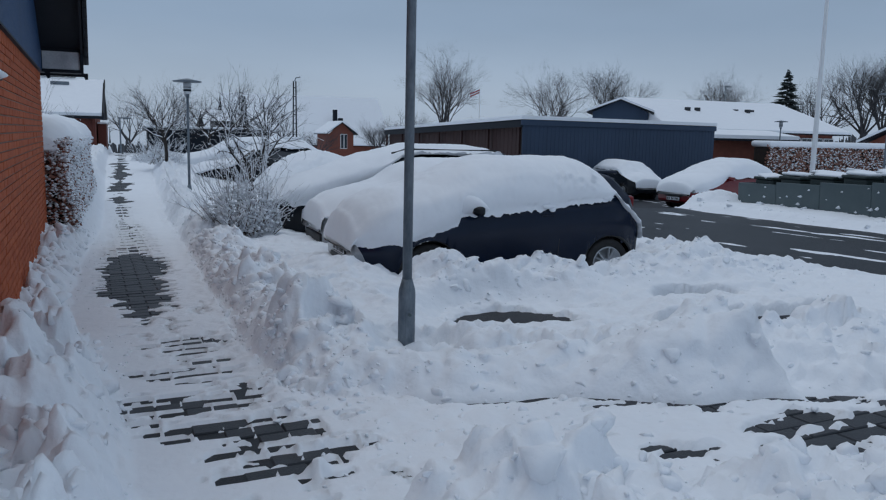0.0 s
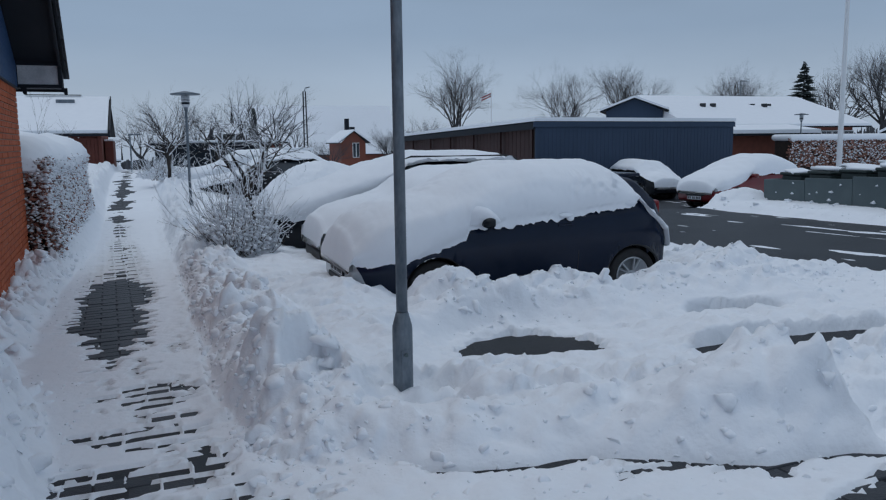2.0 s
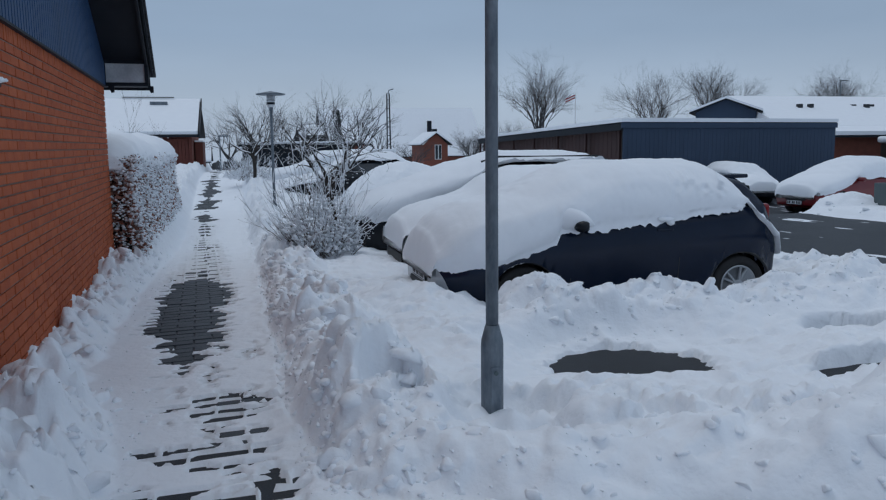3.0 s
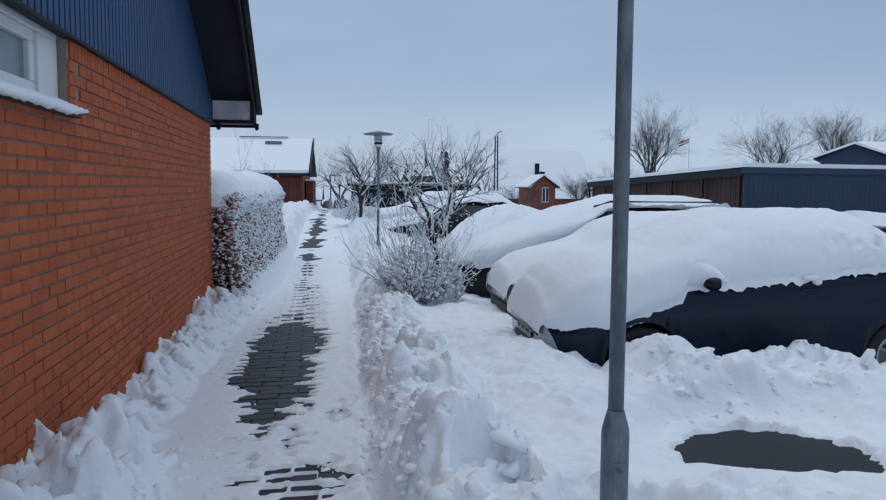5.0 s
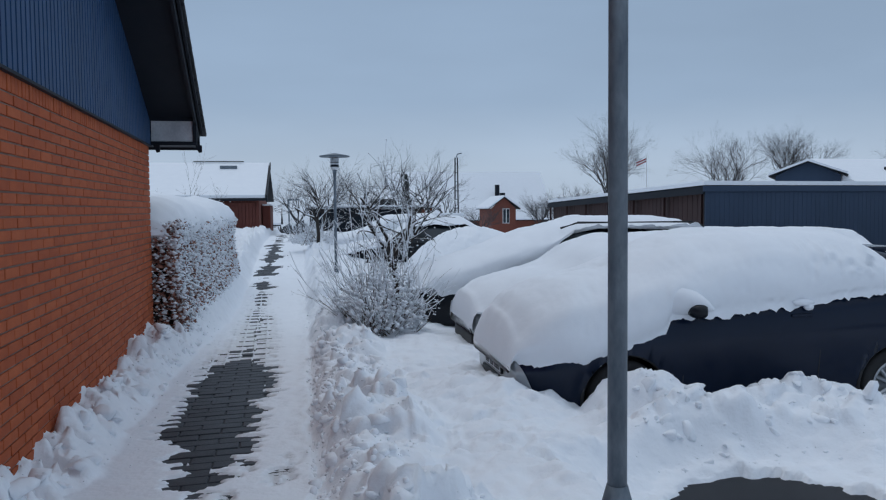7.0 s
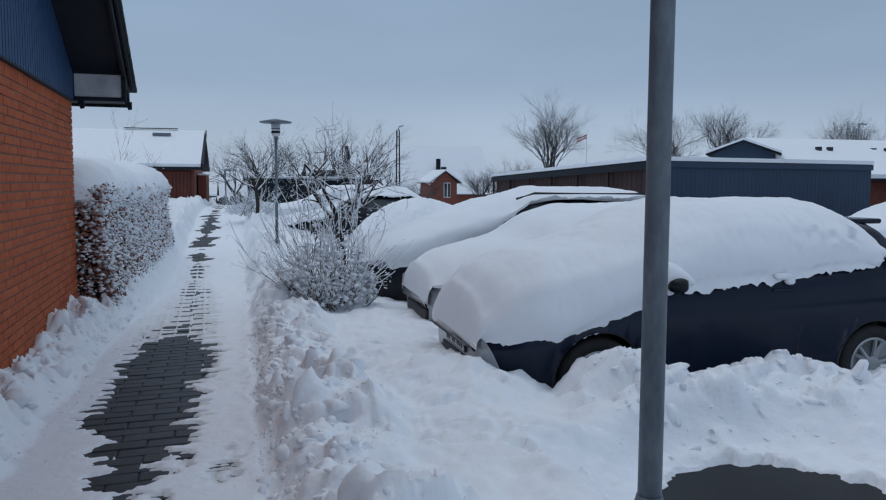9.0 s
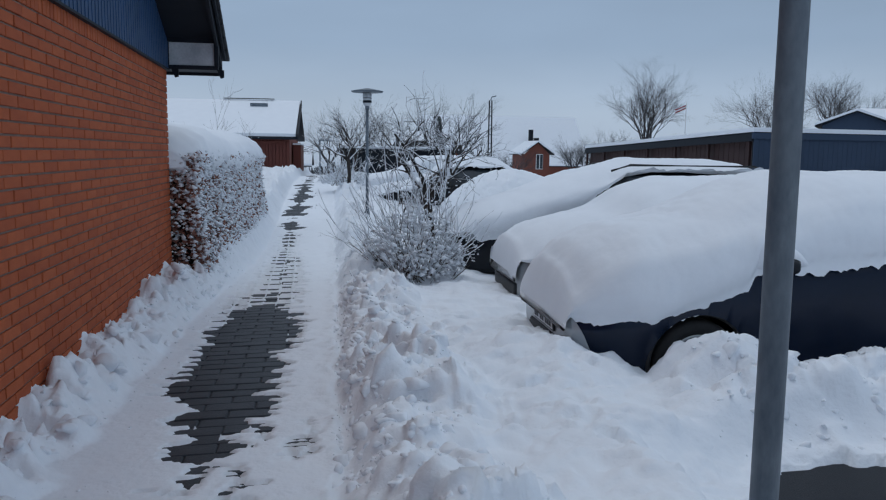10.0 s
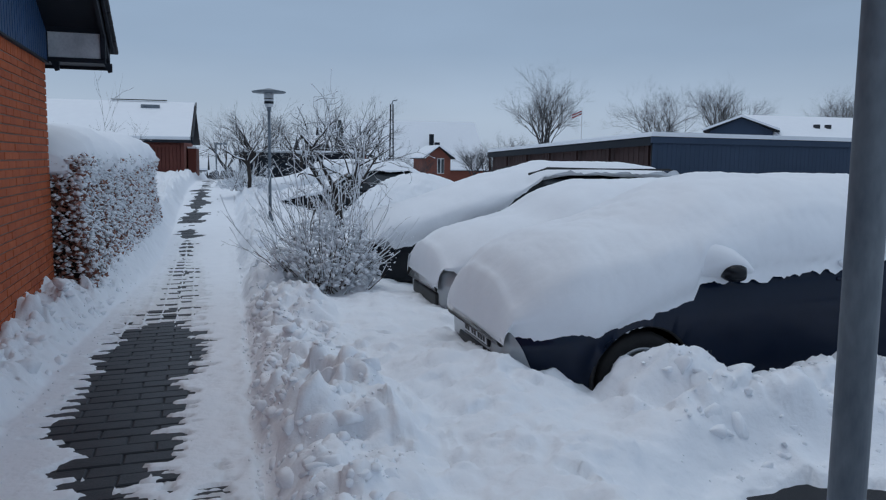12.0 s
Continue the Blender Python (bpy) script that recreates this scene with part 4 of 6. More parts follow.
for s in (-1, 1):
    bm = bmesh.new()
    bmesh.ops.create_uvsphere(bm, u_segments=18, v_segments=12, radius=1.0)
    bmesh.ops.scale(bm, vec=(0.085, 0.115, 0.062), verts=bm.verts)
    for v in bm.verts:
        v.co.x = max(v.co.x, -0.08) if v.co.x < 0 else min(v.co.x, 0.045)
    m_ = part("mirror", bm, PAINT_BLACK, hatch, "black door mirror", True)
    m_.matrix_local = pose(1.31, s * 0.865, 0.945, 0, 0, s * 12)
    part("tail_light", bx(3.28, 3.40, s * 0.66 - 0.05, s * 0.66 + 0.05, 0.72, 1.08, 0.03), TAIL_RED, hatch)
    part("door_handle", bx(2.10, 2.27, s * 0.80 - 0.015, s * 0.80 + 0.015, 0.86, 0.885, 0.008), PAINT_NAVY, hatch)
    for x in (1.22, 2.33):
        bm = bmesh.new()
        tube(bm, [(x, s * 0.797, 0.34), (x + 0.01, s * 0.812, 0.6), (x + 0.05, s * 0.785, 0.9)], 0.004, 4)
        part("door_seam", bm, BLACK_PLASTIC, hatch)
for s in (-1, 1):
    bm = bmesh.new()
    tube(bm, [(1.04, s * 0.66, 0.97), (1.14, s * 0.72, 1.0), (1.23, s * 0.79, 1.01), (1.29, s * 0.85, 0.995), (1.345, s * 0.905, 0.975), (1.385, s * 0.945, 0.955)], [0.10, 0.125, 0.11, 0.08, 0.045, 0.012], 16)
    for v in bm.verts:
        v.co += v.co.normalized() * 0.012 * noise.noise(v.co * 9)
    o = tagged(link("snow_pillow", bm, SNOW_SOFT, smooth=True), "pointed wedge of snow lying on a car mirror", "snow")
    o.matrix_world = A1
for x, z, w, h in ((2.19, 0.905, 0.085, 0.028), (2.24, 0.87, 0.04, 0.03), (2.96, 0.99, 0.07, 0.035), (0.62, 0.36, 0.05, 0.02), (1.02, 0.30, 0.06, 0.025), (1.14, 0.33, 0.04, 0.02)):
    bm = bmesh.new()
    bmesh.ops.create_icosphere(bm, subdivisions=2, radius=1.0)
    bmesh.ops.scale(bm, vec=(w, 0.03, h), verts=bm.verts)
    for v in bm.verts:
        v.co *= 1 + 0.35 * noise.noise(v.co * 40 + Vector((x, z, 0)))
    o = tagged(link("snow_lump", bm, SNOW_SOFT, smooth=True), "small lump of snow clinging to a car's dark side", "snow", "snow lumps on the car")
    o.matrix_world = A1 @ pose(x, -0.81, z)
part("rear_window", bx(3.22, 3.25, -0.50, 0.50, 0.98, 1.28, 0.01), GLASS_DARK, hatch)
part("spoiler", bx(2.98, 3.24, -0.56, 0.56, 1.33, 1.37, 0.015), PAINT_NAVY, hatch)

A2 = pose(3.47, -0.55, -0.2)
white_car, _ = car("compact_car", "silver compact car almost wholly covered by snow", A2, 3.95, 1.70, 1.45, PAINT_SILVER,
                   top=[(0, 0.6), (0.1, 0.74), (0.6, 0.86), (1.0, 0.95), (1.7, 1.28), (2.2, 1.36), (3.2, 1.34), (3.6, 1.22), (3.95, 0.9)],
                   belt=[(0, 0.58), (1.0, 0.88), (3.0, 1.0), (3.95, 0.9)],
                   snow_top=[(0, 0.80), (0.15, 0.92), (0.5, 1.02), (1.0, 1.15), (1.25, 1.33), (1.6, 1.43), (2.2, 1.48), (3.2, 1.47), (3.6, 1.36), (3.95, 1.0)],
                   snow_low=[(0, 0.64), (0.2, 0.62), (1.0, 0.74), (1.3, 0.86), (3.0, 0.98), (3.95, 0.9)], wheels=(0.82, 3.3), full=False)
plate(white_car, -0.03, 0.0, 0.50, -5)
part("bumper_grille", bx(-0.03, 0.06, -0.48, 0.48, 0.27, 0.40, 0.02), BLACK_PLASTIC, white_car)
part("bumper_lip", bx(-0.05, 0.05, -0.5, 0.5, 0.20, 0.26, 0.02), PAINT_SILVER, white_car)

A3 = pose(3.25, 2.0, -0.16)
estate, _ = car("estate_car", "black estate car with roof rails under heavy snow", A3, 4.55, 1.82, 1.47, PAINT_BLACK,
                top=[(0, 0.6), (0.1, 0.76), (0.8, 0.98), (1.2, 1.06), (2.0, 1.48), (2.5, 1.56), (3.7, 1.55), (4.2, 1.42), (4.55, 0.95)],
                belt=[(0, 0.6), (1.2, 0.96), (3.4, 1.08), (4.55, 0.95)],
                snow_top=[(0, 0.86), (0.15, 0.99), (0.8, 1.20), (1.2, 1.32), (2.0, 1.58), (2.4, 1.67), (3.6, 1.66), (4.1, 1.56), (4.55, 1.05)],
                snow_low=[(0, 0.66), (0.3, 0.62), (0.9, 0.72), (1.2, 0.90), (1.55, 1.02), (1.75, 1.2), (2.1, 1.5), (3.9, 1.53), (4.2, 1.38), (4.55, 1.0)], wheels=(0.92, 3.55), wheel_r=0.32, full=False)
for s in (-1, 1):
    bm = bmesh.new()
    q = [(1.45, s * 0.895, 1.01), (2.1, s * 0.775, 1.44), (3.75, s * 0.765, 1.44), (4.15, s * 0.86, 1.10), (2.6, s * 0.91, 1.03)]
    f = [bm.verts.new(v) for v in q]
    bm.faces.new(f)
    bmesh.ops.solidify(bm, geom=bm.faces, thickness=0.012)
    part("side_window", bm, GLASS_DARK, estate)
    bm = bmesh.new()
    tube(bm, [(1.95, s * 0.76, 1.50), (2.2, s * 0.76, 1.575), (3.9, s * 0.76, 1.57), (4.1, s * 0.76, 1.50)], 0.017, 6)
    part("roof_rail", bm, BLACK_PLASTIC, estate, smooth=True)
    m_ = part("mirror", bx(-0.07, 0.07, -0.11, 0.11, -0.06, 0.06, 0.04), BLACK_PLASTIC, estate, "", True)
    m_.matrix_local = pose(1.55, s * 1.0, 1.0)
    part("headlight", bx(0.05, 0.35, s * 0.7 - 0.12, s * 0.7 + 0.1, 0.62, 0.72, 0.03), LAMP_GLASS, estate)

# cars further along
A4 = pose(2.70, 12.2, 0.0)
suv, _ = car("dark_hatchback", "dark hatchback half cleared of snow, its windows bare", A4, 4.0, 1.75, 1.5, PAINT_BLACK,
             top=[(0, 0.62), (0.1, 0.78), (0.8, 0.95), (1.1, 1.02), (1.7, 1.42), (2.2, 1.5), (3.2, 1.48), (3.7, 1.3), (4.0, 0.9)],
             belt=[(0, 0.6), (1.0, 0.92), (3.0, 1.02), (4.0, 0.9)],
             snow_top=[(0, 0.80), (0.15, 0.95), (0.8, 1.08), (1.1, 1.12), (1.5, 1.34), (1.9, 1.62), (2.3, 1.72), (3.2, 1.68), (3.7, 1.4), (4.0, 1.0)],
             snow_low=[(0, 0.72), (0.8, 0.86), (1.2, 0.98), (1.6, 1.32), (1.9, 1.44), (3.2, 1.44), (3.7, 1.25), (4.0, 0.95)], wheels=(0.8, 3.25), wheel_r=0.31, full=True)
for s in (-1, 1):
    bm = bmesh.new()
    f = [bm.verts.new(v) for v in ((1.3, s * 0.86, 0.98), (1.85, s * 0.735, 1.38), (3.2, s * 0.735, 1.38), (3.6, s * 0.82, 1.08), (2.4, s * 0.875, 0.99))]
    bm.faces.new(f)
    bmesh.ops.solidify(bm, geom=bm.faces, thickness=0.012)
    part("side_window", bm, GLASS_DARK, suv)
    m_ = part("mirror", bx(-0.07, 0.07, -0.11, 0.11, -0.06, 0.06, 0.04), BLACK_PLASTIC, suv, "", True)
    m_.matrix_local = pose(1.4, s * 0.97, 1.0)
car("snowy_car", "parked car wholly hidden by a smooth heap of snow", pose(2.45, 15.4, 0.20), 4.2, 1.75, 1.45, PAINT_SILVER,
    top=[(0, 0.62), (0.1, 0.78), (1.1, 0.98), (1.8, 1.4), (3.2, 1.42), (4.2, 0.95)], belt=[(0, 0.6), (1.0, 0.9), (4.2, 0.9)],
    snow_top=[(0, 0.86), (0.15, 0.98), (1.1, 1.2), (1.8, 1.6), (3.2, 1.62), (4.2, 1.1)], snow_low=[(0, 0.55), (4.2, 0.6)], wheels=(0.8, 3.3), full=False)
A5 = pose(16.95, 8.8, -0.62, 0, 0, 12)
red_car, _ = car("red_hatchback", "red hatchback with thick snow on roof and bonnet", A5, 4.1, 1.75, 1.46, PAINT_RED,
                 top=[(0, 0.6), (0.1, 0.74), (0.8, 0.92), (1.1, 1.0), (1.9, 1.4), (2.4, 1.46), (3.3, 1.44), (3.8, 1.25), (4.1, 0.9)],
                 belt=[(0, 0.6), (1.1, 0.92), (3.2, 1.02), (4.1, 0.9)],
                 snow_top=[(0, 0.84), (0.15, 0.98), (0.8, 1.16), (1.2, 1.28), (1.9, 1.56), (2.4, 1.64), (3.3, 1.62), (3.8, 1.42), (4.1, 1.05)],
                 snow_low=[(0, 0.60), (0.5, 0.62), (0.8, 0.74), (1.25, 0.86), (1.4, 1.0), (3.3, 1.02), (4.1, 0.9)], wheels=(0.85, 3.4), wheel_r=0.32)
plate(red_car, -0.03, 0.0, 0.36)
part("grille", bx(-0.03, 0.05, -0.34, 0.34, 0.42, 0.55, 0.02), BLACK_PLASTIC, red_car)
for s in (-1, 1):
    part("headlight", bx(0.02, 0.26, s * 0.62 - 0.12, s * 0.62 + 0.1, 0.56, 0.68, 0.03), LAMP_GLASS, red_car)
    m_ = part("mirror", bx(-0.07, 0.07, -0.11, 0.11, -0.06, 0.06, 0.04), PAINT_RED, red_car, "", True)
    m_.matrix_local = pose(1.5, s * 0.97, 1.0)
car("small_van", "dark small van with snow on its roof", pose(17.4, 13.7, -0.65, 0, 0, 170), 3.9, 1.7, 1.5, PAINT_BLACK,
    top=[(0, 0.6), (0.1, 0.8), (0.7, 0.95), (1.4, 1.42), (3.6, 1.48), (3.85, 1.2), (3.9, 0.9)], belt=[(0, 0.6), (0.8, 0.9), (3.9, 0.98)],
    snow_top=[(0, 0.8), (0.15, 0.9), (0.7, 1.08), (1.4, 1.58), (3.6, 1.62), (3.8, 1.45), (3.9, 1.2)], snow_low=[(0, 0.7), (0.7, 0.92), (1.3, 1.36), (3.7, 1.4), (3.9, 1.2)], wheels=(0.8, 3.2))
car("small_car", "dark small car with snow on its roof", pose(18.95, 12.9, -0.65, 0, 0, 82), 3.7, 1.35, 1.3, PAINT_BLACK,
    top=[(0, 0.6), (0.1, 0.75), (0.7, 0.9), (1.3, 1.25), (3.3, 1.28), (3.65, 1.0), (3.7, 0.8)], belt=[(0, 0.6), (0.8, 0.8), (3.7, 0.85)],
    snow_top=[(0, 0.8), (0.15, 0.9), (0.7, 1.05), (1.3, 1.42), (3.2, 1.45), (3.6, 1.2), (3.7, 1.0)], snow_low=[(0, 0.7), (0.7, 0.86), (1.3, 1.05), (3.4, 1.06), (3.7, 0.9)], wheels=(0.8, 3.0))


# ---- hedge ----
hedge = thing("hedge", "clipped beech hedge with brown leaves, frosted and capped with snow", "hedge")
HX0, HX1, HY0, HY1, HZ = -1.0, 0.22, 0.25, 8.3, 1.60
# added solid block whose dark colour stands for the shade deep in the hedge
part("inner_mass", bx(HX0 + 0.1, HX1 - 0.10, HY0 + 0.08, HY1 - 0.1, -0.1, HZ - 0.05, 0.08), HEDGE_SHADE, hedge)


def hedge_point():
    """A place on the hedge's skin: the path side, the near end, the far end or the upper edge."""
    r = random.random()
    z = random.uniform(0.1, HZ)
    d = abs(random.gauss(0, 0.06))
    if r < 0.72:
        return Vector((HX1 + 0.05 * math.sin(z * 4) - d, HY0 + (HY1 - HY0) * random.random() ** 1.35, z)), Vector((1, 0, 0))
    if r < 0.86:
        return Vector((random.uniform(HX0, HX1), HY0 + d, z)), Vector((0, -1, 0))
    return Vector((random.uniform(-0.5, HX1), random.uniform(HY0, HY1), HZ - d)), Vector((0.5, 0, 1))


vs, fs = [], []
for _ in range(15000):
    p, nrm = hedge_point()
    s = random.uniform(0.022, 0.046)
    d = (nrm + Vector((random.gauss(0, 0.6), random.gauss(0, 0.6), random.gauss(-0.3, 0.6)))).normalized()
    a = d.orthogonal().normalized()
    a.rotate(Matrix.Rotation(random.uniform(0, 6.28), 3, d))
    b = d.cross(a)
    p = p + nrm * random.uniform(-0.02, 0.05)
    i = len(vs)
    vs += [p - a * s, p + b * s * 0.55 + d * 0.006, p + a * s, p - b * s * 0.55 + d * 0.006]
    fs.append((i, i + 1, i + 2, i + 3))
tagged(arr_mesh("leaf", vs, fs, LEAF_BROWN, hedge), kind="stuff")


def clods(points):
    """Small squashed lumps of snow: (place, size) pairs."""
    V, F = [], []
    for p, s in points:
        i = len(V)
        h = s * random.uniform(0.5, 0.9)
        t = random.uniform(0, 6.28)
        for k in range(5):
            a = t + k * 1.2566
            r = s * random.uniform(0.7, 1.2)
            V.append((p[0] + r * math.cos(a), p[1] + r * math.sin(a), p[2] + random.uniform(-0.2, 0.2) * h))
        V.append((p[0] + random.uniform(-.3, .3) * s, p[1] + random.uniform(-.3, .3) * s, p[2] + h))
        V.append((p[0], p[1], p[2] - h * 0.6))
        for k in range(5):
            F.append((i + k, i + (k + 1) % 5, i + 5))
            F.append((i + (k + 1) % 5, i + k, i + 6))
    return V, F


pts = []
for _ in range(25000):
    p, nrm = hedge_point()
    # the near lower end is barer
    if p.y < 2.0 and random.random() < 0.45 and p.z < 1.35:
        continue
    if random.random() > 0.45 + 0.55 * p.z / HZ:
        continue
    pts.append((p + nrm * random.uniform(0.0, 0.06), random.uniform(0.012, 0.042)))
V, F = clods(pts)
tagged(arr_mesh("snow_tuft", V, F, SNOW, hedge, True), kind="stuff")
# cap
ys = np.linspace(HY0 - 0.05, HY1 + 0.05, 90)
V, F = [], []
prof = [(-1.05, 1.35), (-1.08, 1.6), (-1.0, 1.80), (-0.75, 1.93), (-0.35, 1.95), (0.0, 1.87), (0.17, 1.74), (0.25, 1.58), (0.26, 1.46), (0.17, 1.42), (-0.5, 1.45)]
for i, y in enumerate(ys):
    k = min(1, min(i, len(ys) - 1 - i) / 5)
    swell = 0.03 * math.sin(y * 1.1) + 0.006 * y
    for j, (x, z) in enumerate(prof):
        nn = noise.noise((y * 2.2, x * 3, z * 3)) * 0.06 + noise.noise((y * 9, x * 9, z * 9)) * 0.035
        low = 0.10 * noise.noise((y * 4.5, j * 0.1, 4.0)) if 6 <= j <= 9 else 0
        V.append((-0.45 + (x + 0.45) * (0.75 + 0.25 * k) + nn * 0.5, y, 1.45 + (z + swell - 1.45) * (0.55 + 0.45 * math.sqrt(k)) + nn + low))
n = len(prof)
for i in range(len(ys) - 1):
    for j in range(n):
        F.append((i * n + j, i * n + (j + 1) % n, (i + 1) * n + (j + 1) % n, (i + 1) * n + j))
F += [tuple(range(n))[::-1], tuple(range((len(ys) - 1) * n, len(ys) * n))]
arr_mesh("snow_cap", V, F, SNOW_SOFT, hedge, True, "deep rounded snow cap")


# ---- shrubs and trees ----
def twig(bm, sbm, p, d, length, r, depth, spread_a, up, snow, kids=3, sides=5, wob=0.25, tips=None, fat=1.0):
    """One limb with its side limbs; snow lies on the upper side of it in sbm."""
    n = 4
    pts, rad = [p.copy()], [r]
    q, dd = p.copy(), d.copy()
    for i in range(n):
        dd = (dd + Vector((random.gauss(0, wob), random.gauss(0, wob), random.gauss(0, wob) + up)) * 0.5).normalized()
        q = q + dd * length / n
        pts.append(q.copy())
        rad.append(r * (1 - 0.62 * (i + 1) / n))
    tube(bm, pts, rad, sides, False)
    if sbm is not None and random.random() < snow:
        w = max(r * 0.8, 0.004)
        tube(sbm, [a + Vector((0, 0, w * 0.9)) for a in pts], [max(x * 0.85, 0.0035) * fat * random.uniform(0.7, 1.4) for x in rad], 4, False)
    if tips is not None and depth <= 1:
        tips.append(q.copy())
    if depth > 0:
        for k in range(kids):
            f = random.uniform(0.35, 1.0)
            i = min(int(f * n), n - 1)
            base = pts[i].lerp(pts[i + 1], f * n - i)
            a = Vector((random.gauss(0, 1), random.gauss(0, 1), random.gauss(0, 0.7))).normalized()
            nd = (dd + a * spread_a).normalized()
            twig(bm, sbm, base, nd, length * random.uniform(0.55, 0.8), max(rad[i] * 0.62, 0.0022), depth - 1, spread_a, up, snow, kids, max(3, sides - 1), wob, tips, fat)


def near_tree(name, label, x, y, trunk_h, limbs, length, r, depth, snow, spread_a=0.8, up=0.06, bark=BARK, kids=3, z=None, rising=(0.35, 1.2), crook=0.28):
    t = thing(name, label, "tree")
    z = snow_at(x, y) - 0.2 if z is None else z
    bm, sbm = bmesh.new(), bmesh.new()
    tips = []
    top = Vector((x + random.uniform(-.06, .06), y, z + trunk_h))
    tube(bm, [(x, y, z), (x + 0.03, y, z + trunk_h * 0.5), top], [r * 1.25, r, r * 0.9], 8, False)
    part("trunk", bm, bark, t, smooth=True)
    bm = bmesh.new()
    for k in range(limbs):
        a = 6.283 * k / limbs + random.uniform(-.4, .4)
        d = Vector((math.cos(a), math.sin(a), random.uniform(*rising))).normalized()
        twig(bm, sbm, top - Vector((0, 0, random.uniform(0, trunk_h * 0.25))), d, length * random.uniform(0.8, 1.15), r * 0.55, depth, spread_a, up, snow, kids, 5, crook, tips)
    tagged(part("crown", bm, bark, t, smooth=True), kind="stuff")
    V, F = clods([(p + Vector((0, 0, 0.004)), random.uniform(0.008, 0.02)) for p in tips if random.random() < snow])
    if V:
        me_ = arr_mesh("snow_tuft", V, F, SNOW, t, True)
        tagged(me_, kind="stuff")
    if len(sbm.verts):
        tagged(part("branch_snow", sbm, SNOW, t, smooth=True), kind="stuff")
    else:
        sbm.free()
    return t


random.seed(21)
near_tree("fruit_tree", "bare crooked fruit tree with snow along its branches", 3.02, 2.75, 1.2, 7, 0.85, 0.065, 3, 0.75, 1.1, 0.06, kids=3, rising=(0.4, 1.5), crook=0.45)
near_tree("fruit_tree", "bare small tree with fine snowy twigs beside the path", 2.05, 13.2, 1.0, 6, 0.72, 0.05, 3, 0.4, 0.85, 0.08, kids=3)
near_tree("fruit_tree", "bare small tree with fine snowy twigs beside the path", 4.3, 24.0, 1.2, 7, 1.05, 0.06, 3, 0.3, 0.8, 0.10, kids=4)
near_tree("fruit_tree", "bare small tree with fine snowy twigs beside the path", 6.6, 26.0, 1.3, 7, 1.2, 0.07, 3, 0.3, 0.7, 0.12, kids=4)
near_tree("fruit_tree", "bare small tree with fine snowy twigs beside the path", 2.6, 28.0, 1.3, 7, 1.25, 0.07, 3, 0.3, 0.7, 0.12, kids=4)
near_tree("garden_tree", "bare slender tree rising behind the hedge", -1.1, 10.2, 1.3, 5, 1.15, 0.03, 3, 0.25, 0.6, 0.12, kids=3, z=0.0)


def shrub(name, label, x, y, rad, height, stems, snow_n):
    t = thing(name, label, "shrub")
    z = snow_at(x, y) - 0.08
    bm, sbm = bmesh.new(), bmesh.new()
    tips = []
    for k in range(stems):
        a = random.uniform(0, 6.283)
        f = math.sqrt(random.random())
        d = Vector((math.cos(a) * f * 0.9, math.sin(a) * f * 0.9, 1.15 - 0.55 * f)).normalized()
        b = Vector((x + random.gauss(0, rad * 0.25), y + random.gauss(0, rad * 0.25), z))
        ln = 0.62 * (height * (1 - f) + rad * f) * random.uniform(0.75, 1.1)
        twig(bm, sbm, b, d, ln * 1.12, 0.0085, 2, 0.34, 0.05, 0.55, 2, 4, 0.16, tips, 1.5)
    tagged(part("stem", bm, BARK_PALE, t), kind="stuff")
    tagged(part("branch_snow", sbm, SNOW, t, smooth=True), kind="stuff")
    pp = []
    for p in tips:
        if random.random() < 0.55:
            for q in range(snow_n):
                pp.append((p + Vector((random.gauss(0, 0.02), random.gauss(0, 0.02), random.gauss(-0.03, 0.03))), random.uniform(0.007, 0.017)))
    for _ in range(stems * 13):
        a, f = random.uniform(0, 6.283), math.sqrt(random.random()) * 0.85
        hh = height * (1 - f * f * 0.6) * random.uniform(0.05, 0.55)
        pp.append((Vector((x + math.cos(a) * rad * f, y + math.sin(a) * rad * f, z + hh)), random.uniform(0.014, 0.050)))
    V, F = clods(pp)
    tagged(arr_mesh("snow_tuft", V, F, SNOW, t, True), kind="stuff")
    return t


shrub("shrub", "rounded bare shrub with pale twigs loaded with snow", 2.60, 0.45, 0.68, 1.7, 80, 2)
shrub("shrub", "low bare shrub under snow beside the path", 2.0, 14.2, 0.8, 0.8, 40, 2)
shrub("shrub", "low bare shrub under snow beside the path", 1.7, 18.5, 0.7, 0.7, 35, 2)

# ---- red shed and neighbouring house ----
neigh = thing("neighbour_house", "red boarded house with a broad snow-covered roof", "house")
part("wall", bx(-9, -0.30, 27.1, 36, 0.3, 2.9), FAR_BRICK, neigh)
x = -3.4
while x < -0.42:
    part("board", bx(x, x + 0.135, 27.0, 27.09, 0.4, 2.84), SHED_RED, neigh)
    x += 0.15
part("corner_post", bx(-0.40, -0.26, 26.96, 27.12, 0.4, 2.86, 0.01), SHED_RED, neigh)
part("band", bx(-3.4, -0.42, 26.94, 26.99, 2.58, 2.70), SHED_RED, neigh)
slab("roof", -9.3, 0.06, 26.5, 2.82, 31.5, 4.52, 0.06, DARK_TRIM, neigh)
slab("roof", -9.3, 0.06, 36.5, 2.82, 31.5, 4.52, 0.06, DARK_TRIM, neigh)
slab("roof_snow", -9.3, 0.02, 26.55, 2.89, 31.5, 4.59, 0.14, SNOW_SOFT, neigh, "smooth snow on the roof")
slab("bargeboard", 0.06, 0.11, 26.45, 2.72, 31.5, 4.44, 0.30, DARK_TRIM, neigh)
part("gutter", bx(-9.3, 0.08, 26.42, 26.5, 2.77, 2.85, 0.02), DARK_TRIM, neigh)
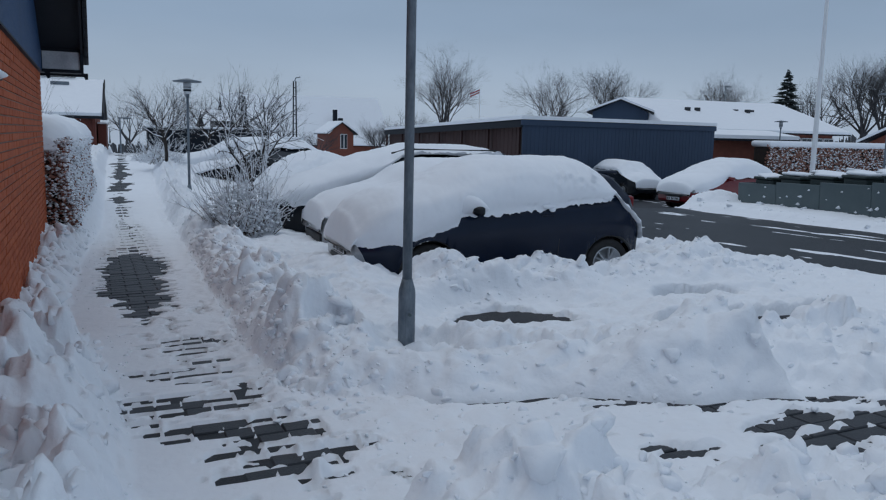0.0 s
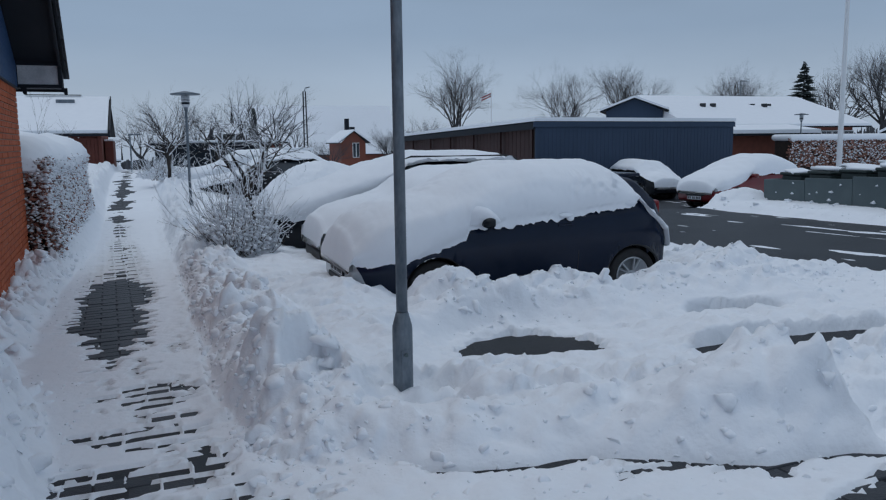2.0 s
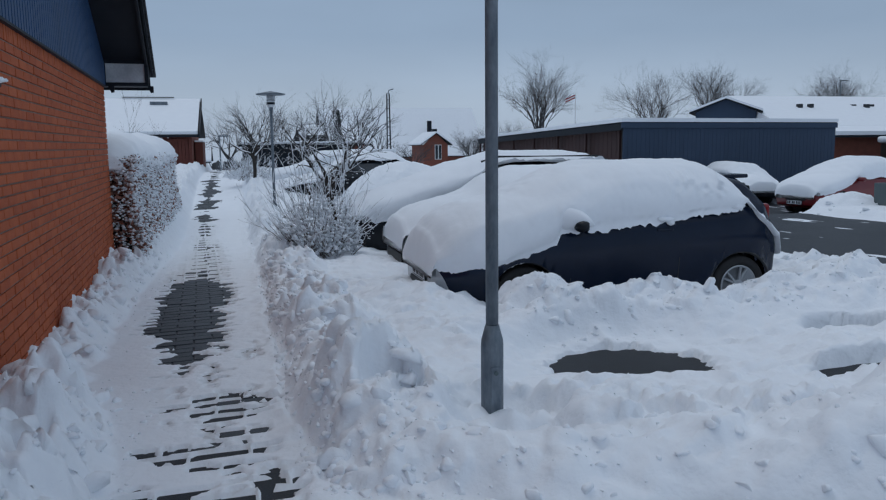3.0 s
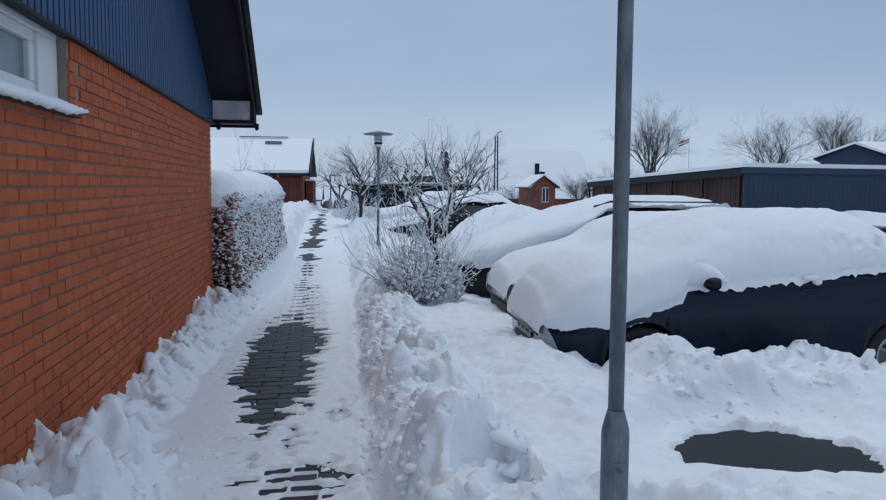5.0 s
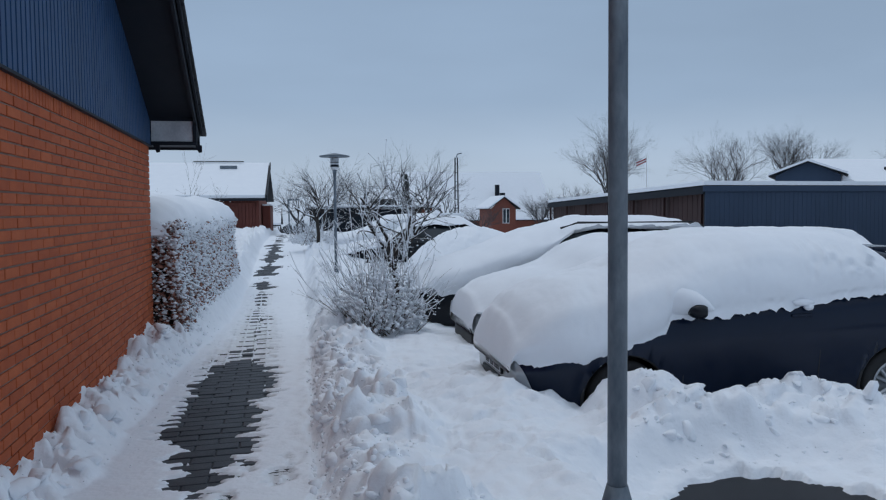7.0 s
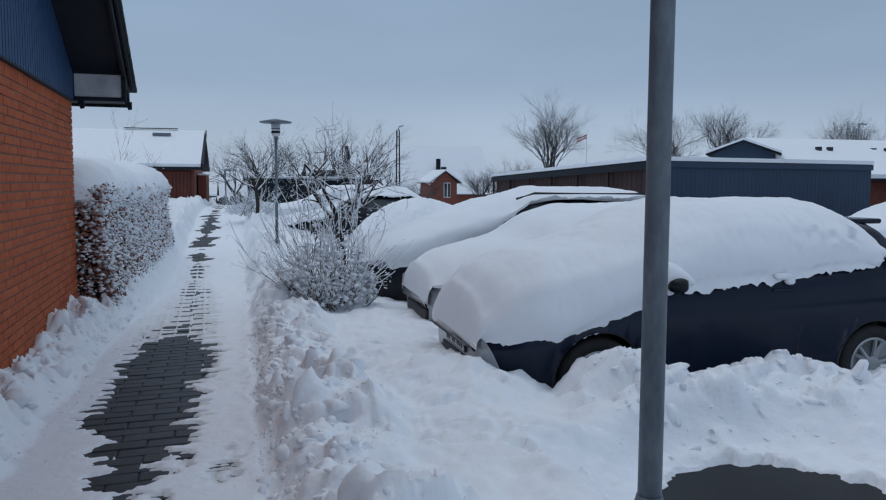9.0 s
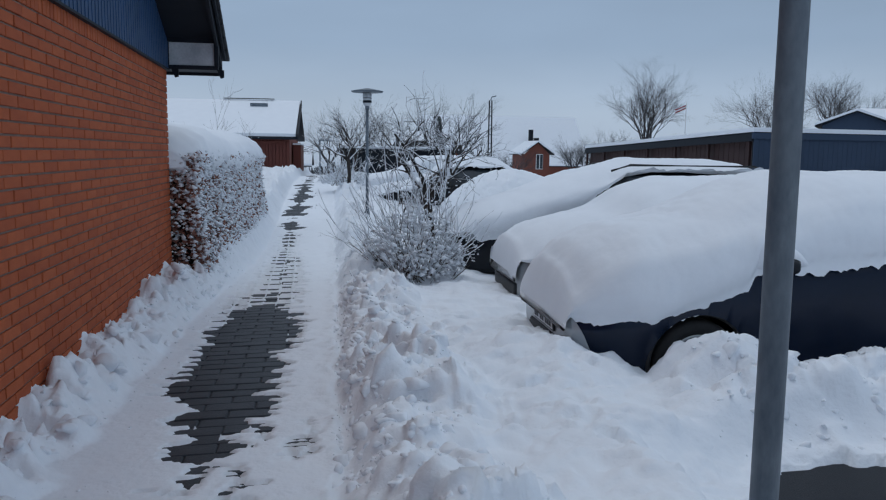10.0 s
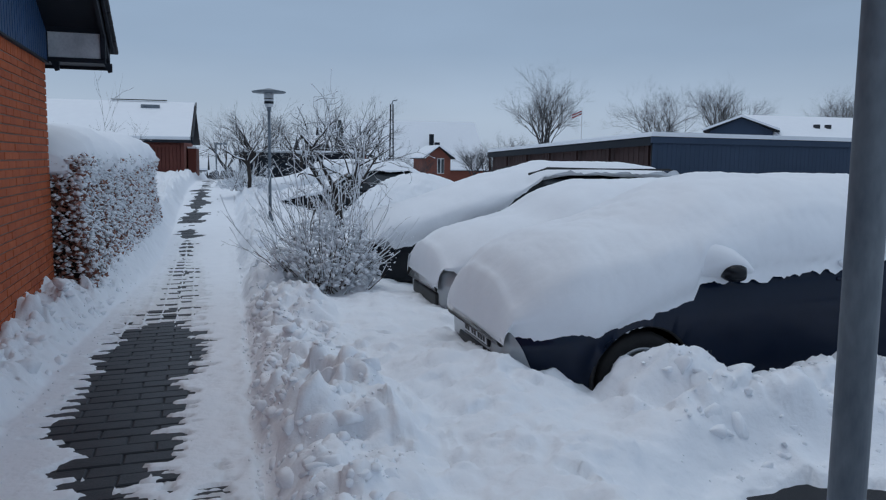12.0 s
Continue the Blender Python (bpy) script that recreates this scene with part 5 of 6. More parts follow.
part("ridge_rail", bx(-3.6, -1.2, 31.4, 31.5, 4.76, 4.80), BLACK_PLASTIC, neigh)
part("vent", bx(-2.25, -1.45, 30.4, 30.6, 4.36, 4.52, 0.01), GALV, neigh)
# lean-to beside the neighbouring house
lean = thing("lean_to", "small red boarded lean-to with a snowy roof", "shed")
part("wall", bx(-0.24, 0.12, 29.5, 33, 0.4, 2.6), SHED_RED, lean)
part("roof_snow", bx(-0.26, 0.16, 29.4, 33, 2.605, 2.68, 0.02), SNOW_SOFT, lean)

# ---- carport with boarded end ----
carport = thing("carport", "long carport with a navy boarded end wall and flat snowy roof", "carport")
cx0, cy0 = 15.45, 16.4
ux, uy = Vector((10.75, 1.65, 0)).normalized(), Vector((0.02, 1, 0)).normalized()


def shear_box(name, a0, a1, b0, b1, z0, z1, z0r, z1r, material, parent, label=""):
    """A block in the carport's own directions, its top and bottom sloping from z0, z1 to z0r, z1r along the front."""
    bm = bmesh.new()
    vs = []
    for b in (b0, b1):
        for a, zz in ((a0, (z0, z1)), (a1, (z0r, z1r))):
            for z in zz:
                p = Vector((cx0, cy0, 0)) + ux * a + uy * b
                vs.append(bm.verts.new((p.x, p.y, z - 0.0225 * b)))
    for f in ((0, 2, 3, 1), (4, 5, 7, 6), (0, 1, 5, 4), (2, 6, 7, 3), (0, 4, 6, 2), (1, 3, 7, 5)):
        bm.faces.new([vs[i] for i in f])
    bmesh.ops.recalc_face_normals(bm, faces=bm.faces)
    return part(name, bm, material, parent, label)


a = 0.0
while a < 10.7:
    za = zb = 2.36
    shear_box("board", a, a + 0.192, 0.0, 0.05, -1.2, za, -1.2, zb, NAVY_WALL, carport)
    a += 0.2
shear_box("end_frame", 0, 10.75, 0.06, 0.12, -1.2, 2.3, -1.2, 2.3, DARK_TRIM, carport)
shear_box("fascia", -0.12, 10.85, -0.06, -0.02, 2.22, 2.42, 2.22, 2.42, NAVY_WALL, carport)
shear_box("fascia", -0.12, -0.07, -0.02, 19.0, 2.14, 2.38, 2.14, 2.38, DARK_TRIM, carport)
shear_box("roof", -0.06, 10.8, -0.05, 19.0, 2.36, 2.44, 2.36, 2.44, DARK_TRIM, carport)
shear_box("roof_snow", -0.10, 10.86, -0.08, 19.0, 2.445, 2.59, 2.445, 2.59, SNOW_SOFT, carport, "even layer of snow on the roof")
shear_box("back_wall", 3.2, 3.3, 0.2, 19.0, -0.4, 2.2, -0.4, 2.2, RED_BROWN, carport, "red-brown boarded back wall")
for k in range(7):
    b = 0.3 + k * 3.1
    shear_box("post", -0.02, 0.08, b, b + 0.1, -0.4, 2.2, -0.4, 2.2, RED_BROWN, carport)
for k in range(1, 7):
    b = 0.3 + k * 3.1
    shear_box("partition", 0.4, 3.2, b, b + 0.06, -0.4, 2.2, -0.4, 2.2, RED_BROWN, carport)
for k in range(48):
    b = 0.2 + k * 0.39
    shear_box("front_board", 0.2, 0.24, b, b + 0.36, 0.9, 2.2, 0.9, 2.2, RED_BROWN, carport)

# ---- bin enclosure across the road ----
bins = thing("bin_enclosure", "low grey-green steel enclosure round snowy waste bins", "enclosure")
e0, e1 = Vector((15.55, 4.36, 0)), Vector((13.9, -8.0, 0))
dirv = (e1 - e0).normalized()
perp = Vector((-dirv.y, dirv.x, 0))
if perp.x < 0:
    perp = -perp
seg = 0
while seg * 1.5 < (e1 - e0).length:
    bm = bmesh.new()
    m_ = Matrix.Translation(e0 + dirv * (seg * 1.5 + 0.745)) @ Matrix.Rotation(math.atan2(dirv.y, dirv.x), 4, 'Z')
    box(bm, -0.745, 0.745, -0.03, 0.03, -0.6, 0.44 + min(0.3, 0.06 * seg), 0.008, m_)
    part("panel", bm, STEEL_GREY, bins)
    seg += 1
bm = bmesh.new()
m_ = Matrix.Translation(e0 + perp * 0.9) @ Matrix.Rotation(math.atan2(perp.y, perp.x), 4, 'Z')
box(bm, -0.87, 1.2, -0.03, 0.03, -0.35, 0.44, 0.008, m_)
part("end_panel", bm, STEEL_GREY, bins)
for row in range(3):
    for k in range(11):
        c = e0 + dirv * (0.6 + k * 1.05 + random.uniform(-.1, .1)) + perp * (0.55 + row * 0.85)
        wb = thing("waste_bin", "dark green wheeled waste bin with a snowy lid", "bin", "waste bins", at=Matrix.Translation((c.x, c.y, -0.10 + 0.03 * row + min(0.28, 0.045 * k))) @ Matrix.Rotation(math.atan2(dirv.y, dirv.x) + random.uniform(-.08, .08), 4, 'Z'))
        part("body", bx(-0.36, 0.36, -0.3, 0.3, 0, 0.62, 0.03), BIN_GREEN, wb)
        part("lid", bx(-0.39, 0.39, -0.34, 0.34, 0.622, 0.69, 0.02), BIN_GREEN, wb)
        s = tagged(link("snow_heap", bx(-0.36, 0.30, -0.30, 0.14, -0.006, 0.062, 0.028), SNOW_SOFT, smooth=True), "pillow of snow lying on a bin lid", "snow", "snow on bins")
        s.matrix_world = wb.matrix_world @ pose(random.uniform(-.08, .08), random.uniform(-.05, .1), 0.692, random.uniform(-6, 6), random.uniform(-6, 6), random.uniform(-20, 20))

# snow stuck to the steel
stuck = []
for _ in range(46):
    d = (e1 - e0).length * random.random() ** 1.5 * 0.7
    p = e0 + dirv * d - perp * 0.035
    stuck.append((Vector((p.x, p.y, random.choice((-0.22, -0.16, -0.1, 0.1, 0.28)) + random.uniform(-0.05, 0.05) + min(0.3, 0.04 * d))), random.uniform(0.02, 0.065)))
V, F = clods(stuck)
tagged(arr_mesh("snow_patch", V, F, SNOW, bins, True, "lumps of snow stuck to the steel"), kind="stuff")

# ---- flagpole and farther lamp ----
fp = thing("flagpole", "tall white tapering flagpole", "flagpole")
part("pole", turned([(0.085, -0.4), (0.08, 2.0), (0.055, 6.5), (0.035, 9.0)], 16), WHITE_PAINT, fp, smooth=True)
part("cap", turned([(0.05, 9.0), (0.06, 9.05), (0.02, 9.1)], 12), WHITE_PAINT, fp)
fp.matrix_world = pose(22.1, 8.35, 0)
lamp_post(31.9, 20.0, 2.2, True)
lamp_post(22.75, 6.2, 2.55, True)


# ---- farther houses ----
def far_house(label, x0, x1, y0, y1, eave, ridge, material, along="x", windows=(), gable=None, chimney=None):
    """A plain house with a snowy roof. windows: (x, z, width, height) on the near wall."""
    h = thing("house", label, "house", "houses in the distance")
    part("wall", bx(x0, x1, y0, y1, -0.4, eave), material, h)
    ov = 0.5
    if along == "x":
        ym = (y0 + y1) / 2
        for ya in (y0 - ov, y1 + ov):
            slab("roof", x0 - ov, x1 + ov, ya, eave - 0.1, ym, ridge, 0.1, DARK_TRIM, h)
            slab("roof_snow", x0 - ov, x1 + ov, ya, eave + 0.01, ym, ridge + 0.11, 0.18, SNOW_SOFT, h)
        for xa in (x0, x1 - 0.2):
            bm = bmesh.new()
            a = [bm.verts.new(v) for v in ((xa, y0, eave), (xa, y1, eave), (xa, ym, ridge), (xa + 0.2, y0, eave), (xa + 0.2, y1, eave), (xa + 0.2, ym, ridge))]
            for f in ((0, 1, 2), (3, 5, 4), (0, 2, 5, 3), (1, 4, 5, 2), (0, 3, 4, 1)):
                bm.faces.new([a[i] for i in f])
            part("gable", bm, gable or material, h)
    else:
        xm = (x0 + x1) / 2
        for s, xa in ((-1, x0 - ov), (1, x1 + ov)):
            for nm, dz, th, mt in (("roof", -0.1, 0.1, DARK_TRIM), ("roof_snow", 0.01, 0.18, SNOW_SOFT)):
                bm = bmesh.new()
                a = [bm.verts.new(v) for v in ((xa, y0 - ov, eave + dz), (xm, y0 - ov, ridge + dz), (xm, y1, ridge + dz), (xa, y1, eave + dz), (xa, y0 - ov, eave + dz + th), (xm, y0 - ov, ridge + dz + th), (xm, y1, ridge + dz + th), (xa, y1, eave + dz + th))]
                for f in ((0, 1, 2, 3), (7, 6, 5, 4), (0, 4, 5, 1), (1, 5, 6, 2), (2, 6, 7, 3), (3, 7, 4, 0)):
                    bm.faces.new([a[i] for i in f])
                bmesh.ops.recalc_face_normals(bm, faces=bm.faces)
                part(nm, bm, mt, h)
        bm = bmesh.new()
        a = [bm.verts.new(v) for v in ((x0, y0, eave), (x1, y0, eave), (xm, y0, ridge), (x0, y0 + 0.2, eave), (x1, y0 + 0.2, eave), (xm, y0 + 0.2, ridge))]
        for f in ((0, 1, 2), (3, 5, 4), (0, 2, 5, 3), (1, 4, 5, 2), (0, 3, 4, 1)):
            bm.faces.new([a[i] for i in f])
        part("gable", bm, gable or material, h)
    for x, z, w, hh in windows:
        wd = part("window", bx(x - w / 2, x + w / 2, y0 - 0.06, y0 - 0.01, z, z + hh), WHITE_PAINT, h)
        for q in (0, 1):
            part("pane", bx(x - w / 2 + 0.08 + q * w / 2, x - 0.04 + q * w / 2, y0 - 0.09, y0 - 0.065, z + 0.08, z + hh - 0.08), GLASS_DARK, wd)
    if chimney:
        x, y, z = chimney
        part("chimney", bx(x - 0.3, x + 0.3, y - 0.3, y + 0.3, z - 1, z + 0.8), DARK_TRIM, h)
    return h


# long house to the far right: dark gable at its end and a broad hipped roof
hg = far_house("dark blue gabled house end with a snowy roof", -2.4, 2.4, 0, 8, 4.35, 5.45, NAVY_WALL, "y", gable=NAVY_WALL)
hg.matrix_world = pose(41.6, 48.9, 0, 0, 0, -36)
hr = thing("long_house", "long low brick house with a very broad snow-covered roof", "house", "houses in the distance")
part("wall", bx(42, 62, 44.6, 59, -0.4, 2.5), FAR_BRICK, hr)
for dz, th, nm, mt in ((-0.12, 0.12, "roof", DARK_TRIM), (0.004, 0.2, "roof_snow", SNOW_SOFT)):
    bm = bmesh.new()
    a = [bm.verts.new((x, y, z + dz + q * th)) for q in (0, 1) for x, y, z in ((43.5, 44, 2.5), (63.6, 44, 2.5), (63.6, 60, 2.5), (43.5, 60, 2.5), (44, 52, 5.3), (64.0 - 1.5, 52, 5.3))]
    for f in ((0, 1, 5, 4), (1, 2, 5), (2, 3, 4, 5), (3, 0, 4)):
        bm.faces.new([a[i + 6] for i in f])
        bm.faces.new([a[i] for i in f[::-1]])
    for i, j in ((0, 1), (1, 2), (2, 3), (3, 0)):
        bm.faces.new((a[i], a[j], a[j + 6], a[i + 6]))
    bmesh.ops.recalc_face_normals(bm, faces=bm.faces)
    part(nm, bm, mt, hr)
for k in range(9):
    x = 50.3 + 1.32 * k
    wd = part("window", bx(x, x + 1.2, 44.5, 44.58, 1.0, 2.1), WHITE_PAINT, hr)
    part("pane", bx(x + 0.08, x + 0.57, 44.47, 44.495, 1.08, 2.02), GLASS_DARK, wd)
    part("pane", bx(x + 0.63, x + 1.12, 44.47, 44.495, 1.08, 2.02), GLASS_DARK, wd)
for x, y in ((48.5, 48.6), (49.6, 48.6), (54.5, 49.2), (55.4, 48.6), (56.2, 49.0)):
    part("roof_vent", bx(x, x + 0.4, y, y + 0.35, 3.8, 4.65), ROOF_DARK, hr)
far_house("low red brick annexe with snow on its flat roof", 27.2, 33.2, 21.0, 24.5, 1.75, 1.95, FAR_BRICK, "x")
far_house("small snow-roofed brick outbuilding", 49.5, 58, 24, 30, 1.3, 2.6, FAR_BRICK, "x")
# red gabled house and large roof beyond the parking
far_house("small red brick gabled house with white window", 25.3, 28.5, 90, 97, 3.2, 4.7, FAR_BRICK, "y", windows=[(27.2, 1.3, 0.9, 1.9)], chimney=(28.0, 95, 4.5))
far_house("long house with a large snowy roof", 15, 39, 108, 124, 2.0, 9.3, FAR_BRICK, "x", chimney=(31.2, 111, 6.6))
far_house("snow-roofed brown brick house", 7.6, 12.5, 58, 66, 3.0, 4.4, FAR_BRICK, "x", windows=[(9, 1.2, 1.2, 1.2)])
far_house("distant white house with a snowy roof", -5.5, -1.0, 70, 78, 2.0, 3.6, WHITE_PAINT, "x", windows=[(-2.4, 0.4, 1.6, 0.8)])
# dark boarded sheds behind the parked cars
sheds = thing("dark_shed", "long low dark boarded shed with snow on its roof", "shed")
part("wall", bx(2.0, 7.4, 30, 34, 0.3, 2.25), DARK_TRIM, sheds)
part("roof", bx(1.8, 7.6, 29.8, 34.2, 2.25, 2.36, 0.01), DARK_TRIM, sheds)
part("roof_snow", bx(1.8, 7.6, 29.85, 34.2, 2.362, 2.48, 0.04), SNOW_SOFT, sheds)
part("roof_box", bx(5.2, 6.2, 31, 33, 2.485, 2.8, 0.02), BLACK_PLASTIC, sheds)
part("annexe", bx(7.42, 9.6, 30.5, 34, 0.0, 1.9), DARK_TRIM, sheds)
part("annexe_snow", bx(7.42, 9.7, 30.4, 34, 1.9, 2.05, 0.03), SNOW_SOFT, sheds)

# hedge at the far side of the road
fh = thing("far_hedge", "brown clipped hedge with a snowy top", "hedge")
# same added block, coloured as shade behind the leaves
part("inner_mass", bx(29.3, 46, 18.0, 19.0, -0.3, 1.2, 0.15), HEDGE_SHADE, fh)
V, F = [], []
for _ in range(5000):
    p = Vector((random.uniform(29.2, 46), 18.0 - random.uniform(-0.02, 0.15), random.uniform(-0.1, 1.25)))
    s = random.uniform(0.04, 0.09)
    i = len(V)
    V += [p + Vector((-s, 0, 0)), p + Vector((0, random.uniform(-.03, .03), s * 0.7)), p + Vector((s, 0, 0)), p + Vector((0, -0.03, -s * 0.7))]
    F.append((i, i + 1, i + 2, i + 3))
tagged(arr_mesh("leaf", V, F, LEAF_BROWN, fh), kind="stuff")
V, F = clods([(Vector((random.uniform(29.2, 46), 17.88 - random.uniform(0, 0.1), random.uniform(0.0, 1.25))), random.uniform(0.02, 0.06)) for _ in range(2500)])
tagged(arr_mesh("snow_tuft", V, F, SNOW, fh, True), kind="stuff")
part("snow_cap", bx(29.2, 46, 17.8, 19.1, 1.12, 1.42, 0.12), SNOW_SOFT, fh, smooth=True)

# ---- utility pole, flag, street lamps far off ----
up_ = thing("utility_pole", "tall lattice utility pole with a lamp arm", "pole", at=pose(15.4, 62.0, -0.4))
for s in (-0.18, 0.18):
    bm = bmesh.new()
    tube(bm, [(s, 0, 0), (s * 0.6, 0, 7.8)], 0.06, 6)
    part("leg", bm, DARK_TRIM, up_)
for k in range(9):
    part("rung", bx(-0.16, 0.16, -0.03, 0.03, 0.8 + 0.8 * k, 0.86 + 0.8 * k), DARK_TRIM, up_)
bm = bmesh.new()
tube(bm, [(0, 0, 7.8), (0.1, 0, 8.1), (0.5, 0, 8.2)], 0.05, 6)
part("lamp_arm", bm, GALV, up_)
fl = thing("flag_mast", "thin flag mast with a small red and white flag", "flag", at=pose(44.5, 86, 0))
part("mast", turned([(0.07, 0), (0.05, 9.2)], 8), WHITE_PAINT, fl)
V, F = [], []
for i in range(9):
    for j in range(4):
        V.append((-i * 0.17, 0.08 * math.sin(i * 0.9), 8.9 - j * 0.16 - i * 0.07))
for i in range(8):
    for j in range(3):
        F.append((i * 4 + j, i * 4 + j + 1, i * 4 + j + 5, i * 4 + j + 4))
part_ = arr_mesh("cloth", V, F, FLAG_RED, fl)
md = part_.modifiers.new("thick", 'SOLIDIFY')
md.thickness = 0.01
arr_mesh("white_band", [(x, y - 0.03, z) for x, y, z in V[1::4]] + [(x, y - 0.03, z) for x, y, z in V[2::4]], [(i, i + 1, i + 10, i + 9) for i in range(8)], WHITE_PAINT, fl)
for x, y, h in ((59, 56, 7.4), (0.6, 52, 3.6)):
    sl = thing("street_lamp", "slim grey street lamp far behind the houses", "street lamp", at=pose(x, y, 0))
    part("pole", turned([(0.07, -0.4), (0.05, h)], 8), GALV, sl)
    part("lamp_head", bx(-0.1, 0.8, -0.1, 0.1, h - 0.02, h + 0.1, 0.03), GALV, sl)


# ---- distant trees ----
def far_tree(x, y, z, h, w, depth=4, kids=4, stems=8, label="bare winter tree with a rounded fine-twigged crown", r=None):
    t = thing("tree", label, "tree", "distant trees")
    r = r or h * 0.026
    bm = bmesh.new()
    tube(bm, [(x, y, z - 0.5), (x, y, z + h * 0.28)], [r * 1.3, r], 6, False)
    # trunk and crown take the bark with haze mixed into its colour
    part("trunk", bm, BARK_HAZED, t)
    bm = bmesh.new()
    for k in range(stems):
        a = 6.283 * k / stems + random.uniform(-.3, .3)
        lean = w / h * random.uniform(0.6, 1.25)
        d = Vector((math.cos(a) * lean, math.sin(a) * lean, 1.0)).normalized()
        twig(bm, None, Vector((x, y, z + h * random.uniform(0.16, 0.3))), d, h * 0.42, r * 0.6, depth, 0.62, 0.05, 0, kids, 3, 0.16)
    tagged(part("crown", bm, BARK_HAZED, t), kind="stuff")
    return t


for x, y, h, w in ((58.2, 90, 10.4, 6.6), (68.6, 92, 11.6, 4.6), (89, 92, 10.6, 4.2), (41.0, 90, 11.6, 3.8)):
    far_tree(x, y, 0.0, h, w, 5, 4, 7)
for x, y, h, w in ((79, 62, 9.0, 7), (84.5, 61, 11.2, 7), (89, 62, 12.5, 8), (95, 64, 12.0, 8)):
    far_tree(x, y, 0.0, h, w)
for x, y, h, w in ((3.4, 52, 6.6, 4.2), (1.2, 56, 5.6, 4), (8.7, 50, 6.6, 4.2), (11.2, 52, 6.8, 4.5), (6.0, 58, 6.2, 4), (-3, 70, 5.8, 4), (-8, 75, 5, 4), (14.0, 60, 5.0, 3.5)):
    far_tree(x, y, 0.8, h - 0.8, w, 4, 3, 6)
for x, y, h, w in ((31, 88, 5.2, 6), (32.8, 89, 4.8, 6), (35.2, 90, 5.0, 6), (47, 92, 5.6, 8), (20, 72, 4.0, 5), (40, 100, 6.6, 5)):
    far_tree(x, y, -0.4, h, w, 4, 4, 8, "low bare bush with frosted twigs")


def conifer(x, y, h, w):
    t = thing("conifer", "dark green spruce with drooping branches", "tree", "distant trees")
    bm = bmesh.new()
    tube(bm, [(x, y, -0.5), (x, y, h)], [0.22, 0.03], 6, False)
    part("trunk", bm, BARK_HAZED, t)
    bm = bmesh.new()
    z = h * 0.12
    while z < h:
        rr = w * (1 - z / h) ** 0.85
        for k in range(9):
            a = random.uniform(0, 6.283)
            r1 = rr * random.uniform(0.55, 1.1) + 0.12
            c, s = math.cos(a), math.sin(a)
            zz = z + random.uniform(-0.03, 0.03) * h
            p0 = Vector((x, y, zz))
            p1 = Vector((x + c * r1 * 0.5, y + s * r1 * 0.5, zz + 0.05))
            p2 = Vector((x + c * r1, y + s * r1, zz - 0.10 * r1 + 0.1))
            sd = Vector((-s, c, 0)) * (0.16 + 0.14 * rr)
            q = [bm.verts.new(v) for v in (p0 - sd * 0.3, p1 - sd + Vector((0, 0, -0.16)), p2, p1 + sd + Vector((0, 0, -0.16)), p0 + sd * 0.3, p1 + Vector((0, 0, 0.06)))]
            bm.faces.new((q[0], q[1], q[5]))
            bm.faces.new((q[1], q[2], q[5]))
            bm.faces.new((q[2], q[3], q[5]))
            bm.faces.new((q[3], q[4], q[5]))
        z += h * 0.028
    tagged(part("foliage", bm, NEEDLE, t), kind="stuff")
    return t


conifer(71.2, 60, 9.7, 4.4)
conifer(9.9, 55, 5.4, 0.9)
# far wood on the horizon
V, F = [], []
for x in np.arange(-160, 330, 0.9):
    y = 190 + 18 * math.sin(x * 0.05)
    h = 2.2 + 3.0 * max(0, noise.noise((x * 0.03, 1, 2))) + random.uniform(0, 1.6)
    for q in range(3):
        i = len(V)
        xx, yy = x + random.uniform(-.8, .8), y + random.uniform(-4, 4)
        V += [(xx - 0.7, yy, -1), (xx + 0.7, yy + 0.5, -1), (xx + random.uniform(-.4, .6), yy, h * random.uniform(0.6, 1)), (xx - random.uniform(0, .7), yy + 0.3, h * random.uniform(0.6, 1))]
        F.append((i, i + 1, i + 2, i + 3))
backdrop = tagged(arr_mesh("backdrop", V, F, FAR_WOOD), "grey line of bare woods on the horizon", "woods", kind="structure")


# ---- paving stones of the path ----
paving = thing("path_paving", "dark wet concrete paving stones laid in rows", "paving", kind="structure")
part("bed", bx(-0.3, 1.95, -14, 5, -0.25, -0.009), ASPHALT, paving, "dark sand bed under the stones")
for ya, yb in ((5, 8), (8, 12), (12, 17), (17, 25)):
    za, zb = float(rise(np.array([1.0]), np.array([ya]))[0]), float(rise(np.array([1.0]), np.array([yb]))[0])
    slab("bed", -0.3, 1.95, ya, za - 0.25, yb, zb - 0.25, 0.241, ASPHALT, paving)
part("bed", bx(1.96, 6.0, -11, -8.0, -0.25, -0.009), ASPHALT, paving)


def stone_mesh(name, lx, ly, lz, ch):
    bm = bmesh.new()
    a, b = lx / 2, ly / 2
    low = [bm.verts.new(v) for v in ((-a, -b, -lz), (a, -b, -lz), (a, b, -lz), (-a, b, -lz))]
    mid = [bm.verts.new(v) for v in ((-a, -b, -ch), (a, -b, -ch), (a, b, -ch), (-a, b, -ch))]
    a, b = a - ch, b - ch
    top = [bm.verts.new(v) for v in ((-a, -b, 0), (a, -b, 0), (a, b, 0), (-a, b, 0))]
    for r0, r1 in ((low, mid), (mid, top)):
        for k in range(4):
            bm.faces.new((r0[k], r0[(k + 1) % 4], r1[(k + 1) % 4], r1[k]))
    bm.faces.new(top)
    me_ = bpy.data.meshes.new(name)
    bm.to_mesh(me_)
    bm.free()
    return me_


